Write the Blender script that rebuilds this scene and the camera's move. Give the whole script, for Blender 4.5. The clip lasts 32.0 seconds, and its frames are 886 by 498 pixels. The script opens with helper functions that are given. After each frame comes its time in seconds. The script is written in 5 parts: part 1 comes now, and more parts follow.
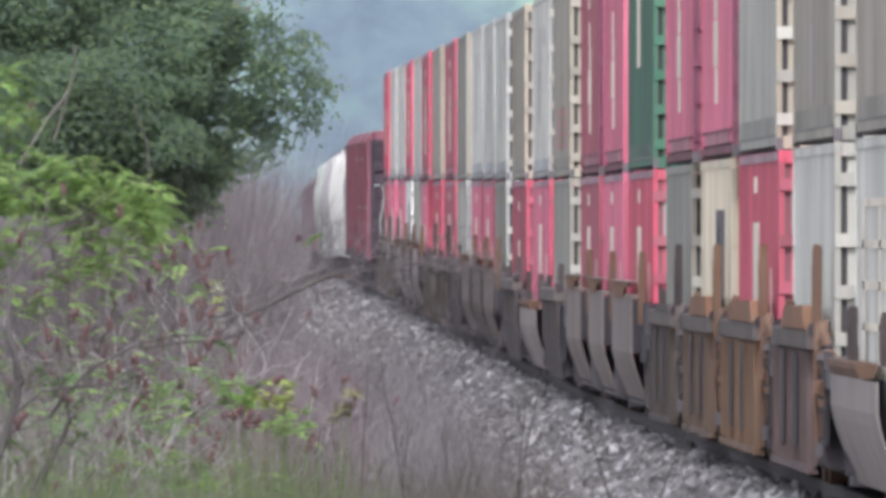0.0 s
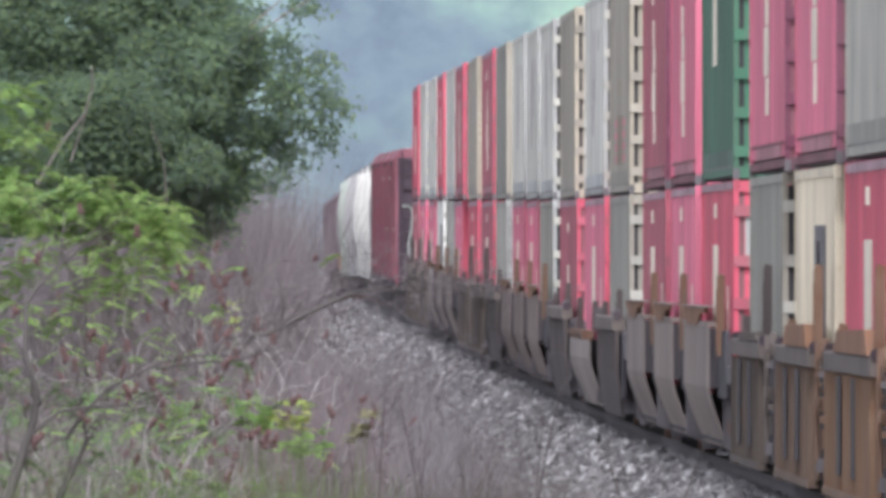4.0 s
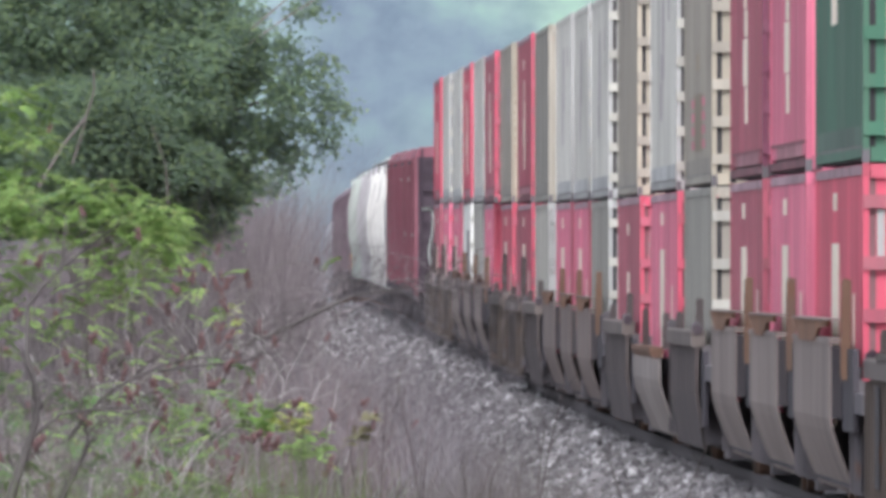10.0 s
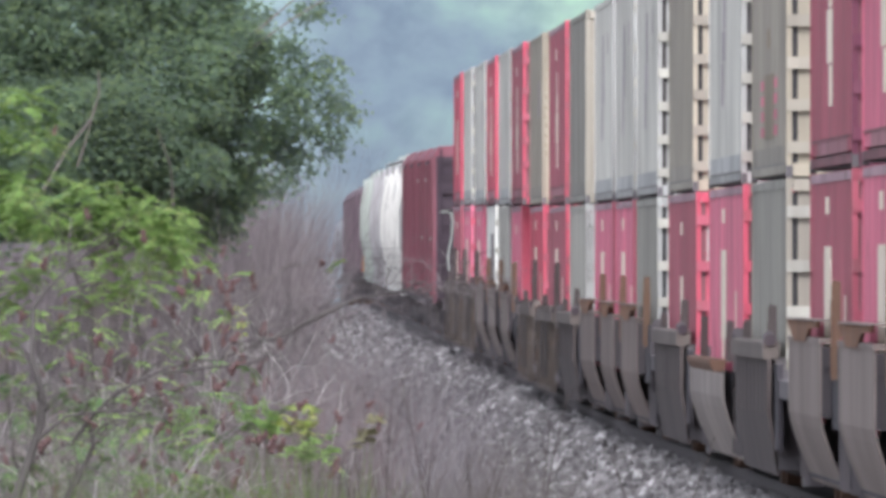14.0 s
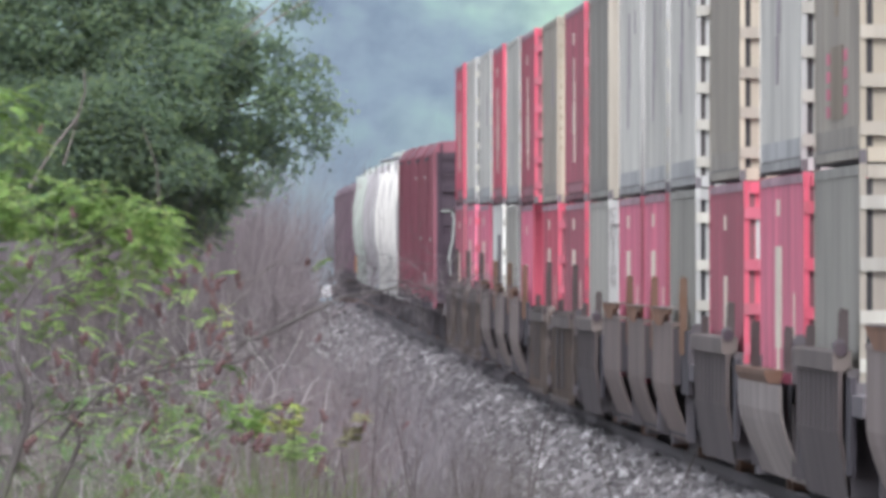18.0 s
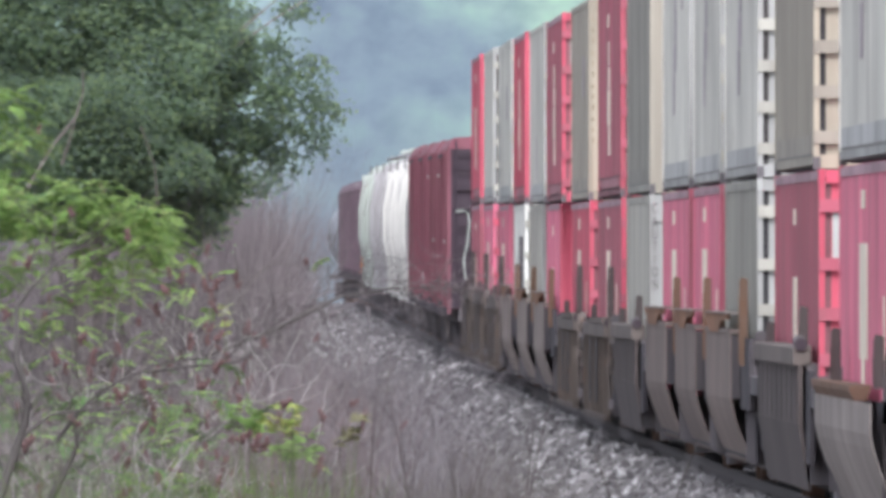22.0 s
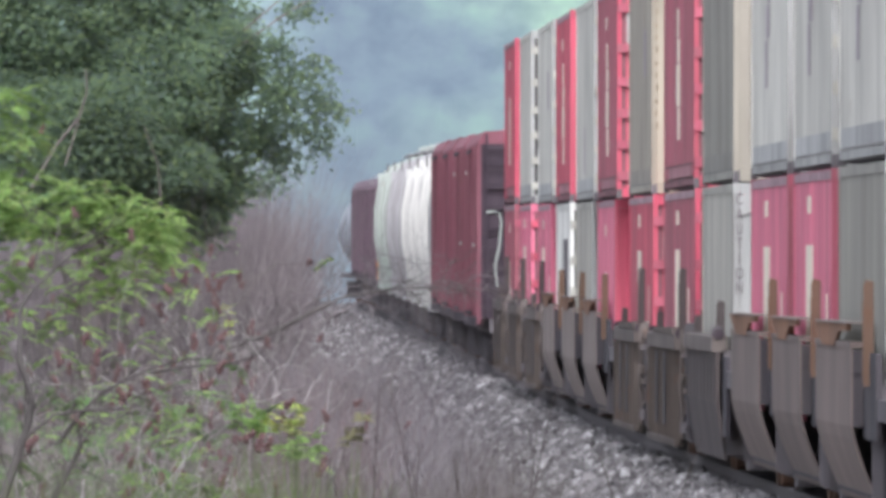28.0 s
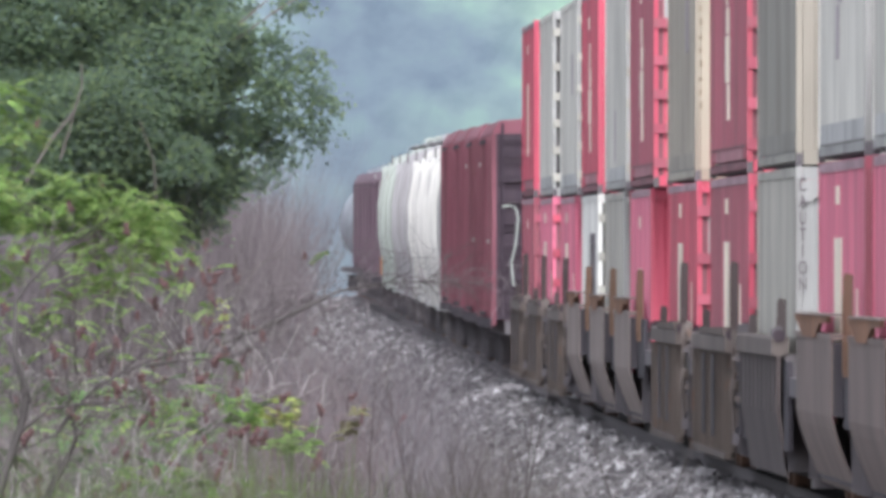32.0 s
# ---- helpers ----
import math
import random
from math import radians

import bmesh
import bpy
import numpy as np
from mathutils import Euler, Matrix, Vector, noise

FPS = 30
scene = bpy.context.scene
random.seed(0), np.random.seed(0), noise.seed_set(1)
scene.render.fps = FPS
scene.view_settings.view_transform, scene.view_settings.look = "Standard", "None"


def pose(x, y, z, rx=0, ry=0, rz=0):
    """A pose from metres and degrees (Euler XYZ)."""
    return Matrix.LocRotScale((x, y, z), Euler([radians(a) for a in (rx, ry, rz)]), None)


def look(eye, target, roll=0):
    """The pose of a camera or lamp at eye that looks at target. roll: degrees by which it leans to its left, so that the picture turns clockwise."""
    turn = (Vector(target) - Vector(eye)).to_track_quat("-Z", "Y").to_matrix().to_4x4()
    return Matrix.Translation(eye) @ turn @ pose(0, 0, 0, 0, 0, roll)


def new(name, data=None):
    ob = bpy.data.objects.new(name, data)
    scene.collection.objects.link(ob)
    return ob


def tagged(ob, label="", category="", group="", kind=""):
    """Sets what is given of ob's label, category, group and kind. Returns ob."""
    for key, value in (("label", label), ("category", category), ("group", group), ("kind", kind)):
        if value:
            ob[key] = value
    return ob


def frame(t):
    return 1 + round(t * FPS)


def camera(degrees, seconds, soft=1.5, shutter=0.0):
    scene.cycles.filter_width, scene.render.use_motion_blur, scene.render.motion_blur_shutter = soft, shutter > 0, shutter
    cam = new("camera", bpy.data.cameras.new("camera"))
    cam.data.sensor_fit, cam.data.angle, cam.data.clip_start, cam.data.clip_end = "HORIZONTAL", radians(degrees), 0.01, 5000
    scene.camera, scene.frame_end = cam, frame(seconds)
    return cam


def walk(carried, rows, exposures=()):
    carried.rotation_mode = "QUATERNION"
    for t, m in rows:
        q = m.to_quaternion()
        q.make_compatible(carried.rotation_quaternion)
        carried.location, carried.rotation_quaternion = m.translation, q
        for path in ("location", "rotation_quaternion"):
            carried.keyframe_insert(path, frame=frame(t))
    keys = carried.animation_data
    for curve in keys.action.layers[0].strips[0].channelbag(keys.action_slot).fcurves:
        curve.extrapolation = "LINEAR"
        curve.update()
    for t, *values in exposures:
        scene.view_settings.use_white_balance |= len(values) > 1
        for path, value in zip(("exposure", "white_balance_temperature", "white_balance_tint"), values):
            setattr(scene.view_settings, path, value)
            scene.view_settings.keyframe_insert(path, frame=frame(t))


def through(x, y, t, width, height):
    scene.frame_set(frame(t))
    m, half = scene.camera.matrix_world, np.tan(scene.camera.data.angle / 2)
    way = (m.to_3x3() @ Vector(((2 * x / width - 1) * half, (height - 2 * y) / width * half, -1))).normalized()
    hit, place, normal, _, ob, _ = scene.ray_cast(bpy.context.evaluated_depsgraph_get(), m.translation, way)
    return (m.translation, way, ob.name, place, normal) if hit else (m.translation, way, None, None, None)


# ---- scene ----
# camera: a long lens on a high stand beside the line, turning a little by hand
EYE = (0.0, 0.0, 2.3)
TURNS = (
    (0.0, -0.7351, -0.0142, 0.005),
    (0.5, -0.7182, -0.0225, 0.002),
    (1.0, -0.7305, -0.0224, 0.003),
    (1.5, -0.6973, -0.0157, 0.001),
    (2.0, -0.6768, -0.0087, 0.002),
    (2.5, -0.6610, 0.0073, 0.000),
    (3.0, -0.6909, 0.0140, -0.003),
    (3.5, -0.6872, 0.0311, 0.005),
    (5.5, -0.7059, 0.0461, -0.014),
    (6.0, -0.6789, 0.0484, -0.007),
    (6.5, -0.6633, 0.0449, -0.001),
    (7.0, -0.6930, 0.0459, -0.002),
    (7.5, -0.6958, 0.0513, -0.016),
    (8.0, -0.6741, 0.0483, -0.011),
    (8.5, -0.6652, 0.0472, -0.004),
    (9.0, -0.6861, 0.0506, -0.000),
    (9.5, -0.6876, 0.0509, -0.021),
    (10.0, -0.6861, 0.0463, -0.004),
    (10.5, -0.6421, 0.0463, -0.015),
    (11.0, -0.6531, 0.0491, 0.014),
    (11.5, -0.6735, 0.0510, 0.003),
    (12.0, -0.6923, 0.0530, -0.005),
    (12.5, -0.7111, 0.0504, -0.010),
    (13.0, -0.6766, 0.0506, -0.006),
    (13.5, -0.6639, 0.0508, 0.003),
    (14.0, -0.6725, 0.0524, -0.004),
    (14.5, -0.6702, 0.0530, 0.000),
    (16.5, -0.6812, 0.0642, 0.007),
    (17.0, -0.6770, 0.0539, -0.004),
    (17.5, -0.7046, 0.0574, 0.002),
    (18.0, -0.7100, 0.0493, 0.005),
    (18.5, -0.7044, 0.0517, -0.002),
    (19.0, -0.7196, 0.0502, 0.001),
    (19.5, -0.7270, 0.0552, -0.009),
    (20.0, -0.7227, 0.0553, -0.004),
    (20.5, -0.6906, 0.0505, -0.006),
    (21.0, -0.6809, 0.0532, 0.016),
    (21.5, -0.7055, 0.0531, 0.007),
    (22.0, -0.7145, 0.0487, -0.015),
    (22.5, -0.7361, 0.0490, -0.004),
    (23.0, -0.7538, 0.0491, -0.005),
    (23.5, -0.7430, 0.0439, 0.001),
    (24.0, -0.7153, 0.0526, 0.003),
    (24.5, -0.7296, 0.0518, 0.002),
    (26.5, -0.7405, 0.0533, -0.007),
    (27.0, -0.7292, 0.0486, -0.005),
    (27.5, -0.7168, 0.0473, -0.002),
    (28.0, -0.7054, 0.0488, -0.011),
    (28.5, -0.7316, 0.0576, -0.000),
    (29.0, -0.7639, 0.0540, 0.000),
    (29.5, -0.7407, 0.0542, 0.001),
    (30.0, -0.7523, 0.0572, 0.002),
    (30.5, -0.7340, 0.0506, -0.005),
    (31.0, -0.7221, 0.0461, 0.002),
    (31.5, -0.7088, 0.0370, -0.002),
    (32.0, -0.7178, 0.0324, -0.001),
)
cam = camera(2.3333, 32.0, soft=4.2)
walk(cam, [(t, pose(*EYE, 90 + pitch, lean, yaw)) for t, yaw, pitch, lean in TURNS],
     exposures=[(0.0, 1.14, 5960, 11.8), (32.0, 1.14, 5960, 11.8)])

# hazy daylight: a veiled sun high behind the camera
world = bpy.data.worlds.new("sky")
scene.world = world
world.use_nodes = True
wn = world.node_tree.nodes
sky = wn.new("ShaderNodeTexSky")
sky.sky_type, sky.sun_disc = "NISHITA", False
sky.sun_elevation, sky.sun_rotation = radians(50), radians(177)
sky.dust_density, sky.air_density = 4.0, 1.0
wn["Background"].inputs[1].default_value = 0.15
veil = wn.new("ShaderNodeHueSaturation")
veil.inputs["Saturation"].default_value = 0.22
world.node_tree.links.new(sky.outputs[0], veil.inputs["Color"])
world.node_tree.links.new(veil.outputs[0], wn["Background"].inputs[0])
sun = new("sun", bpy.data.lights.new("sun", "SUN"))
sun.data.energy, sun.data.angle, sun.data.color = 0.95, radians(14), (1.0, 0.96, 0.9)
sun.matrix_world = look((0, 0, 50), (-2.4, 30, 14))


# ---- materials ----
def material(name, rough=0.7, metal=0.0):
    m = bpy.data.materials.new(name)
    m.use_nodes = True
    b = m.node_tree.nodes["Principled BSDF"]
    b.inputs["Specular IOR Level"].default_value = 0.25
    b.inputs["Roughness"].default_value, b.inputs["Metallic"].default_value = rough, metal
    return m, m.node_tree.nodes, m.node_tree.links, b


def noise_node(n, l, scale, detail=4.0, stretch=None, source="Object", own=None):
    tex = n.new("ShaderNodeTexNoise")
    tex.inputs["Scale"].default_value, tex.inputs["Detail"].default_value = scale, detail
    co = n.new("ShaderNodeTexCoord")
    if own:
        shift = n.new("ShaderNodeVectorMath")
        shift.operation = "MULTIPLY_ADD"
        shift.inputs[1].default_value = (37.0, 53.0, 71.0)
        l.new(own, shift.inputs[0])
        l.new(co.outputs[source], shift.inputs[2])
        mp = n.new("ShaderNodeMapping")
        mp.inputs["Scale"].default_value = stretch or (1.0, 1.0, 1.0)
        l.new(shift.outputs[0], mp.inputs[0])
        l.new(mp.outputs[0], tex.inputs[0])
    elif stretch:
        mp = n.new("ShaderNodeMapping")
        mp.inputs["Scale"].default_value = stretch
        l.new(co.outputs[source], mp.inputs[0])
        l.new(mp.outputs[0], tex.inputs[0])
    else:
        l.new(co.outputs[source], tex.inputs[0])
    return tex


def ramp(n, l, fac, stops):
    r = n.new("ShaderNodeValToRGB")
    while len(r.color_ramp.elements) < len(stops):
        r.color_ramp.elements.new(0.5)
    for e, (at, c) in zip(r.color_ramp.elements, stops):
        e.position, e.color = at, (*c, 1)
    l.new(fac, r.inputs[0])
    return r


def mix(n, l, fac, a, b, mode="MIX"):
    m = n.new("ShaderNodeMix")
    m.data_type, m.blend_type = "RGBA", mode
    for i, v in ((0, fac), (6, a), (7, b)):
        if isinstance(v, (int, float)):
            m.inputs[i].default_value = v
        elif isinstance(v, tuple):
            m.inputs[i].default_value = (*v, 1)
        else:
            l.new(v, m.inputs[i])
    return m.outputs[2]


def bump(n, l, b, height, strength, distance):
    k = n.new("ShaderNodeBump")
    k.inputs["Strength"].default_value, k.inputs["Distance"].default_value = strength, distance
    l.new(height, k.inputs["Height"])
    l.new(k.outputs[0], b.inputs["Normal"])


def scaled(c, f):
    return tuple(min(1.0, v * f) for v in c)


def paint(name, colour, rough=0.6, rust=0.25, dirt=(0.12, 0.10, 0.09), streaks=0.35):
    """Weathered paint on steel: faded patches, rain streaks that run down, rust blooms."""
    m, n, l, b = material(name, rough)
    info = n.new("ShaderNodeObjectInfo")
    fade = noise_node(n, l, 0.45, 4.0, own=info.outputs["Random"])
    base = ramp(n, l, fade.outputs[0], ((0.3, scaled(colour, 0.76)), (0.7, scaled(colour, 1.16)))).outputs[0]
    run = noise_node(n, l, 1.0, 5.0, (3.0, 1.2, 0.12), own=info.outputs["Random"])
    runs = ramp(n, l, run.outputs[0], ((0.46, (0, 0, 0)), (0.74, (streaks * 1.2,) * 3)))
    base = mix(n, l, runs.outputs[0], base, dirt)
    bloom = noise_node(n, l, 2.3, 8.0, own=info.outputs["Random"])
    blooms = ramp(n, l, bloom.outputs[0], ((0.72 - 0.2 * rust, (0, 0, 0)), (0.86 - 0.2 * rust, (0.8,) * 3)))
    base = mix(n, l, blooms.outputs[0], base, (0.16, 0.075, 0.04))
    tone = n.new("ShaderNodeHueSaturation")
    vary = n.new("ShaderNodeMapRange")
    vary.inputs[3].default_value, vary.inputs[4].default_value = 0.92, 1.08
    l.new(info.outputs["Random"], vary.inputs[0])
    l.new(vary.outputs[0], tone.inputs["Value"])
    l.new(base, tone.inputs["Color"])
    l.new(tone.outputs[0], b.inputs["Base Color"])
    grain = noise_node(n, l, 30.0, 4.0)
    bump(n, l, b, grain.outputs[0], 0.15, 0.004)
    return m


def plant(name, colours, rough=0.6, through=0.3):
    """Leaves or stems: each piece takes its own tone; leaves let light through."""
    m, n, l, b = material(name, rough)
    geo = n.new("ShaderNodeNewGeometry")
    stops = [(i / max(1, len(colours) - 1), c) for i, c in enumerate(colours)]
    tone = ramp(n, l, geo.outputs["Random Per Island"], stops)
    patch = noise_node(n, l, 0.9, 3.0)
    shade = ramp(n, l, patch.outputs[0], ((0.3, (0.72,) * 3), (0.7, (1.25,) * 3)))
    col = mix(n, l, 1.0, tone.outputs[0], shade.outputs[0], "MULTIPLY")
    l.new(col, b.inputs["Base Color"])
    if through:
        tr = n.new("ShaderNodeBsdfTranslucent")
        l.new(col, tr.inputs[0])
        mx = n.new("ShaderNodeMixShader")
        mx.inputs[0].default_value = through
        l.new(b.outputs[0], mx.inputs[1])
        l.new(tr.outputs[0], mx.inputs[2])
        l.new(mx.outputs[0], n["Material Output"].inputs[0])
    return m


def plain_ground(name, dark, light, scale, rough=0.9, relief=0.03):
    m, n, l, b = material(name, rough)
    big, small = noise_node(n, l, scale, 5.0), noise_node(n, l, scale * 14, 6.0)
    a = ramp(n, l, big.outputs[0], ((0.3, dark), (0.72, light)))
    g = ramp(n, l, small.outputs[0], ((0.25, (0.6,) * 3), (0.75, (1.3,) * 3)))
    l.new(mix(n, l, 1.0, a.outputs[0], g.outputs[0], "MULTIPLY"), b.inputs["Base Color"])
    bump(n, l, b, small.outputs[0], 0.6, relief)
    return m


PAINTS = {
    "red": paint("red_paint", (0.52, 0.085, 0.13)),
    "pink": paint("faded_red_paint", (0.62, 0.16, 0.24)),
    "maroon": paint("maroon_paint", (0.38, 0.095, 0.13)),
    "grey": paint("grey_paint", (0.37, 0.353, 0.308), rust=0.1),
    "pale": paint("pale_grey_paint", (0.55, 0.535, 0.48), rust=0.1, streaks=0.25),
    "darkgrey": paint("dark_grey_paint", (0.275, 0.262, 0.228), rust=0.1),
    "tan": paint("tan_grey_paint", (0.325, 0.292, 0.240), rust=0.15),
    "cream": paint("cream_paint", (0.66, 0.57, 0.425), rust=0.1, streaks=0.2),
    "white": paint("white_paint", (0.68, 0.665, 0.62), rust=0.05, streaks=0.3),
    # darker copies of white and cream, toned down where the sun strikes box ends
    "white_end": paint("white_paint_dimmed_for_sun", (0.345, 0.34, 0.325), rust=0.05, streaks=0.3),
    "cream_end": paint("cream_paint_dimmed_for_sun", (0.36, 0.315, 0.245), rust=0.1, streaks=0.3),
    # plum puts the shade on some red boxes' ends into the colour
    "plum": paint("shade_plum_paint", (0.15, 0.045, 0.075)),
    "green": paint("green_paint", (0.056, 0.138, 0.088), rust=0.1),
}
WELL_GREY = paint("grey_brown_wagon_paint", (0.225, 0.182, 0.165), 0.8, 0.2)
WELL_UMBER = paint("umber_wagon_paint", (0.178, 0.138, 0.124), 0.8, 0.25)
WELL_TAN = paint("dusty_tan_wagon_paint", (0.31, 0.265, 0.245), 0.8, 0.3)
WELL_BROWN = paint("brown_wagon_paint", (0.085, 0.068, 0.067), 0.85, 0.2)
WELL_RUST = paint("rusty_wagon_paint", (0.188, 0.118, 0.078), 0.85, 0.5)
LUG = paint("orange_rusted_steel", (0.225, 0.120, 0.073), 0.9, 0.6)
WELL_PURPLE = paint("purple_brown_wagon_paint", (0.150, 0.106, 0.100), 0.85, 0.4)
WELL_DULL = paint("dull_brown_wagon_paint", (0.098, 0.078, 0.067), 0.85, 0.55)
WELL_MID = paint("rusty_brown_wagon_paint", (0.150, 0.104, 0.079), 0.85, 0.5)
RUST = paint("rusted_steel", (0.185, 0.112, 0.078), 0.9, 0.5)
DARK = paint("grimy_dark_steel", (0.125, 0.113, 0.12), 0.85, 0.3)
DUSTY = paint("dusty_faded_rail_paint", (0.36, 0.24, 0.27), 0.85, 0.1)
MARK_WHITE = paint("white_lettering", (0.80, 0.70, 0.57), 0.6, 0.0, streaks=0.15)
MARK_DARK = paint("dark_lettering", (0.13, 0.11, 0.12), 0.6, 0.0)
MARK_OLIVE = paint("faded_olive_lettering", (0.27, 0.22, 0.16), 0.7, 0.0)
MARK_FAINT = paint("faded_mauve_lettering", (0.36, 0.31, 0.33), 0.6, 0.0)
HOPPER_RED = paint("oxide_red_wagon_paint", (0.205, 0.074, 0.096), 0.8, 0.3)
# plum lightened and blued: haze over the far boxcars put into the paint
HOPPER_HAZED = paint("hazed_plum_wagon_paint", (0.165, 0.112, 0.138), 0.85, 0.2)
END_DARK = paint("dark_wagon_end_paint", (0.052, 0.038, 0.048), 0.9, 0.1)
HOPPER_WHITE = paint("dusty_white_wagon_paint", (0.58, 0.565, 0.53), 0.7, 0.15, (0.26, 0.25, 0.25), 0.8)
HOPPER_GREY = paint("dusty_grey_wagon_paint", (0.36, 0.345, 0.35), 0.7, 0.2)
HOPPER_GREEN = paint("dusty_green_grey_wagon_paint", (0.40, 0.43, 0.39), 0.7, 0.2)
TANK_GREY = paint("dull_grey_tank_paint", (0.30, 0.32, 0.35), 0.6, 0.1)
ORANGE = paint("orange_paint", (0.55, 0.20, 0.04), 0.6, 0.1)
# darker red for lower rails, door seals and plate rims of red boxes
RAIL_DARK_RED = paint("dark_red_lower_rail_paint", (0.20, 0.085, 0.10), 0.8, 0.1)
FOOT = {"red": paint("dusty_mauve_foot_paint", (0.35, 0.165, 0.19), 0.8, 0.1), "green": paint("dusty_green_foot_paint", (0.10, 0.155, 0.12), 0.8, 0.1),
        "pale": paint("dusty_grey_foot_paint", (0.43, 0.432, 0.42), 0.8, 0.1), "grey": paint("dull_grey_foot_paint", (0.325, 0.311, 0.275), 0.8, 0.1),
        "darkgrey": paint("dark_foot_paint", (0.235, 0.225, 0.20), 0.8, 0.1), "tan": paint("dull_tan_foot_paint", (0.30, 0.275, 0.235), 0.8, 0.1),
        "cream": paint("dull_cream_foot_paint", (0.50, 0.43, 0.33), 0.8, 0.1), "white": paint("dull_white_foot_paint", (0.48, 0.48, 0.47), 0.8, 0.1)}
FOOT_LINE = paint("dark_grey_line_paint", (0.21, 0.20, 0.19), 0.8, 0.1)
WELL_CHORD = paint("dusty_brown_chord_paint", (0.130, 0.108, 0.098), 0.85, 0.3)
RUBBER = paint("black_rubber", (0.035, 0.033, 0.035), 0.7, 0.0)
# near-black tone that paints the shade in gaps and recesses of the wells
SHADE_STEEL = paint("shade_dark_steel", (0.055, 0.049, 0.056), 0.9, 0.1)
GLASS, gn, gl, gb = material("dark_car_glass", 0.08)
gb.inputs["Base Color"].default_value = (0.02, 0.025, 0.03, 1)
SOIL = plain_ground("dry_soil", (0.075, 0.068, 0.068), (0.13, 0.115, 0.11), 0.4)
GRAVEL = plain_ground("ballast_bed", (0.11, 0.10, 0.10), (0.21, 0.193, 0.19), 0.7, relief=0.05)
STONE = plant("ballast_stone", ((0.079, 0.072, 0.074), (0.130, 0.120, 0.122), (0.163, 0.151, 0.152), (0.186, 0.173, 0.175), (0.391, 0.377, 0.377)), 0.9, 0)
STEEL, sn_, sl_, sb_ = material("worn_rail_steel", 0.85, 0.0)
sb_.inputs["Base Color"].default_value = (0.12, 0.105, 0.105, 1)
TIE = plain_ground("dusty_timber", (0.085, 0.078, 0.08), (0.16, 0.145, 0.145), 3.0)
ASPHALT = plain_ground("asphalt", (0.04, 0.04, 0.042), (0.065, 0.065, 0.068), 0.6)
ASPHALT.node_tree.nodes["Principled BSDF"].inputs["Specular IOR Level"].default_value = 0.0
# tree greens lightened and greyed to stand in for haze before the crown
LEAF_TREE = plant("hazed_tree_leaf", ((0.184, 0.226, 0.194), (0.189, 0.258, 0.185), (0.208, 0.285, 0.170), (0.276, 0.345, 0.175)), 0.9, 0.7)
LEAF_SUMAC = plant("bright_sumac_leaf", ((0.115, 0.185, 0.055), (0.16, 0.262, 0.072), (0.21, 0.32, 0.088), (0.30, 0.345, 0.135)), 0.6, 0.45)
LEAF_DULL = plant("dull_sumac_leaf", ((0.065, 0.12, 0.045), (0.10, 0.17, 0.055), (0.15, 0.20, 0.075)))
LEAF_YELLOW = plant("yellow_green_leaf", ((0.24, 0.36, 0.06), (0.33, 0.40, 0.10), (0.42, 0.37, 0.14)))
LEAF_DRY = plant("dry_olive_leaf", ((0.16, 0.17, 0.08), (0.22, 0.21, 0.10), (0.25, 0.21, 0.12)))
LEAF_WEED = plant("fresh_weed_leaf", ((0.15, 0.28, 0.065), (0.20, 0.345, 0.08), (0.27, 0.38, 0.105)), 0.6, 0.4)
BARK = plant("grey_brown_bark", ((0.108, 0.090, 0.081), (0.171, 0.149, 0.135)), 0.9, 0)
BARK_DARK = plant("dark_grey_bark", ((0.065, 0.058, 0.055), (0.11, 0.098, 0.092)), 0.9, 0)
BARK_PALE = plant("pale_dry_bark", ((0.089, 0.077, 0.075), (0.162, 0.145, 0.138), (0.340, 0.316, 0.304)), 0.9, 0)
TWIG = plant("dry_twig", ((0.076, 0.062, 0.067), (0.121, 0.102, 0.106), (0.195, 0.167, 0.169), (0.098, 0.084, 0.089)), 0.9, 0)
STRAW = plant("dry_grass", ((0.077, 0.068, 0.061), (0.110, 0.100, 0.084), (0.065, 0.054, 0.053), (0.190, 0.172, 0.146)), 0.9, 0.2)
GRASS = plant("green_grass", ((0.078, 0.124, 0.041), (0.110, 0.161, 0.051), (0.138, 0.143, 0.074)), 0.8, 0.3)
SEED = plant("dark_red_seed_head", ((0.10, 0.058, 0.058), (0.15, 0.085, 0.08)), 0.9, 0)
RED_TWIG = plant("red_brown_twig", ((0.095, 0.067, 0.067), (0.138, 0.101, 0.100), (0.171, 0.135, 0.131)), 0.9, 0)
# purple-grey twig tones with the haze before them mixed in
BRAMBLE = plant("hazed_purple_twig", ((0.096, 0.086, 0.094), (0.148, 0.134, 0.144), (0.208, 0.190, 0.198)), 0.9, 0)


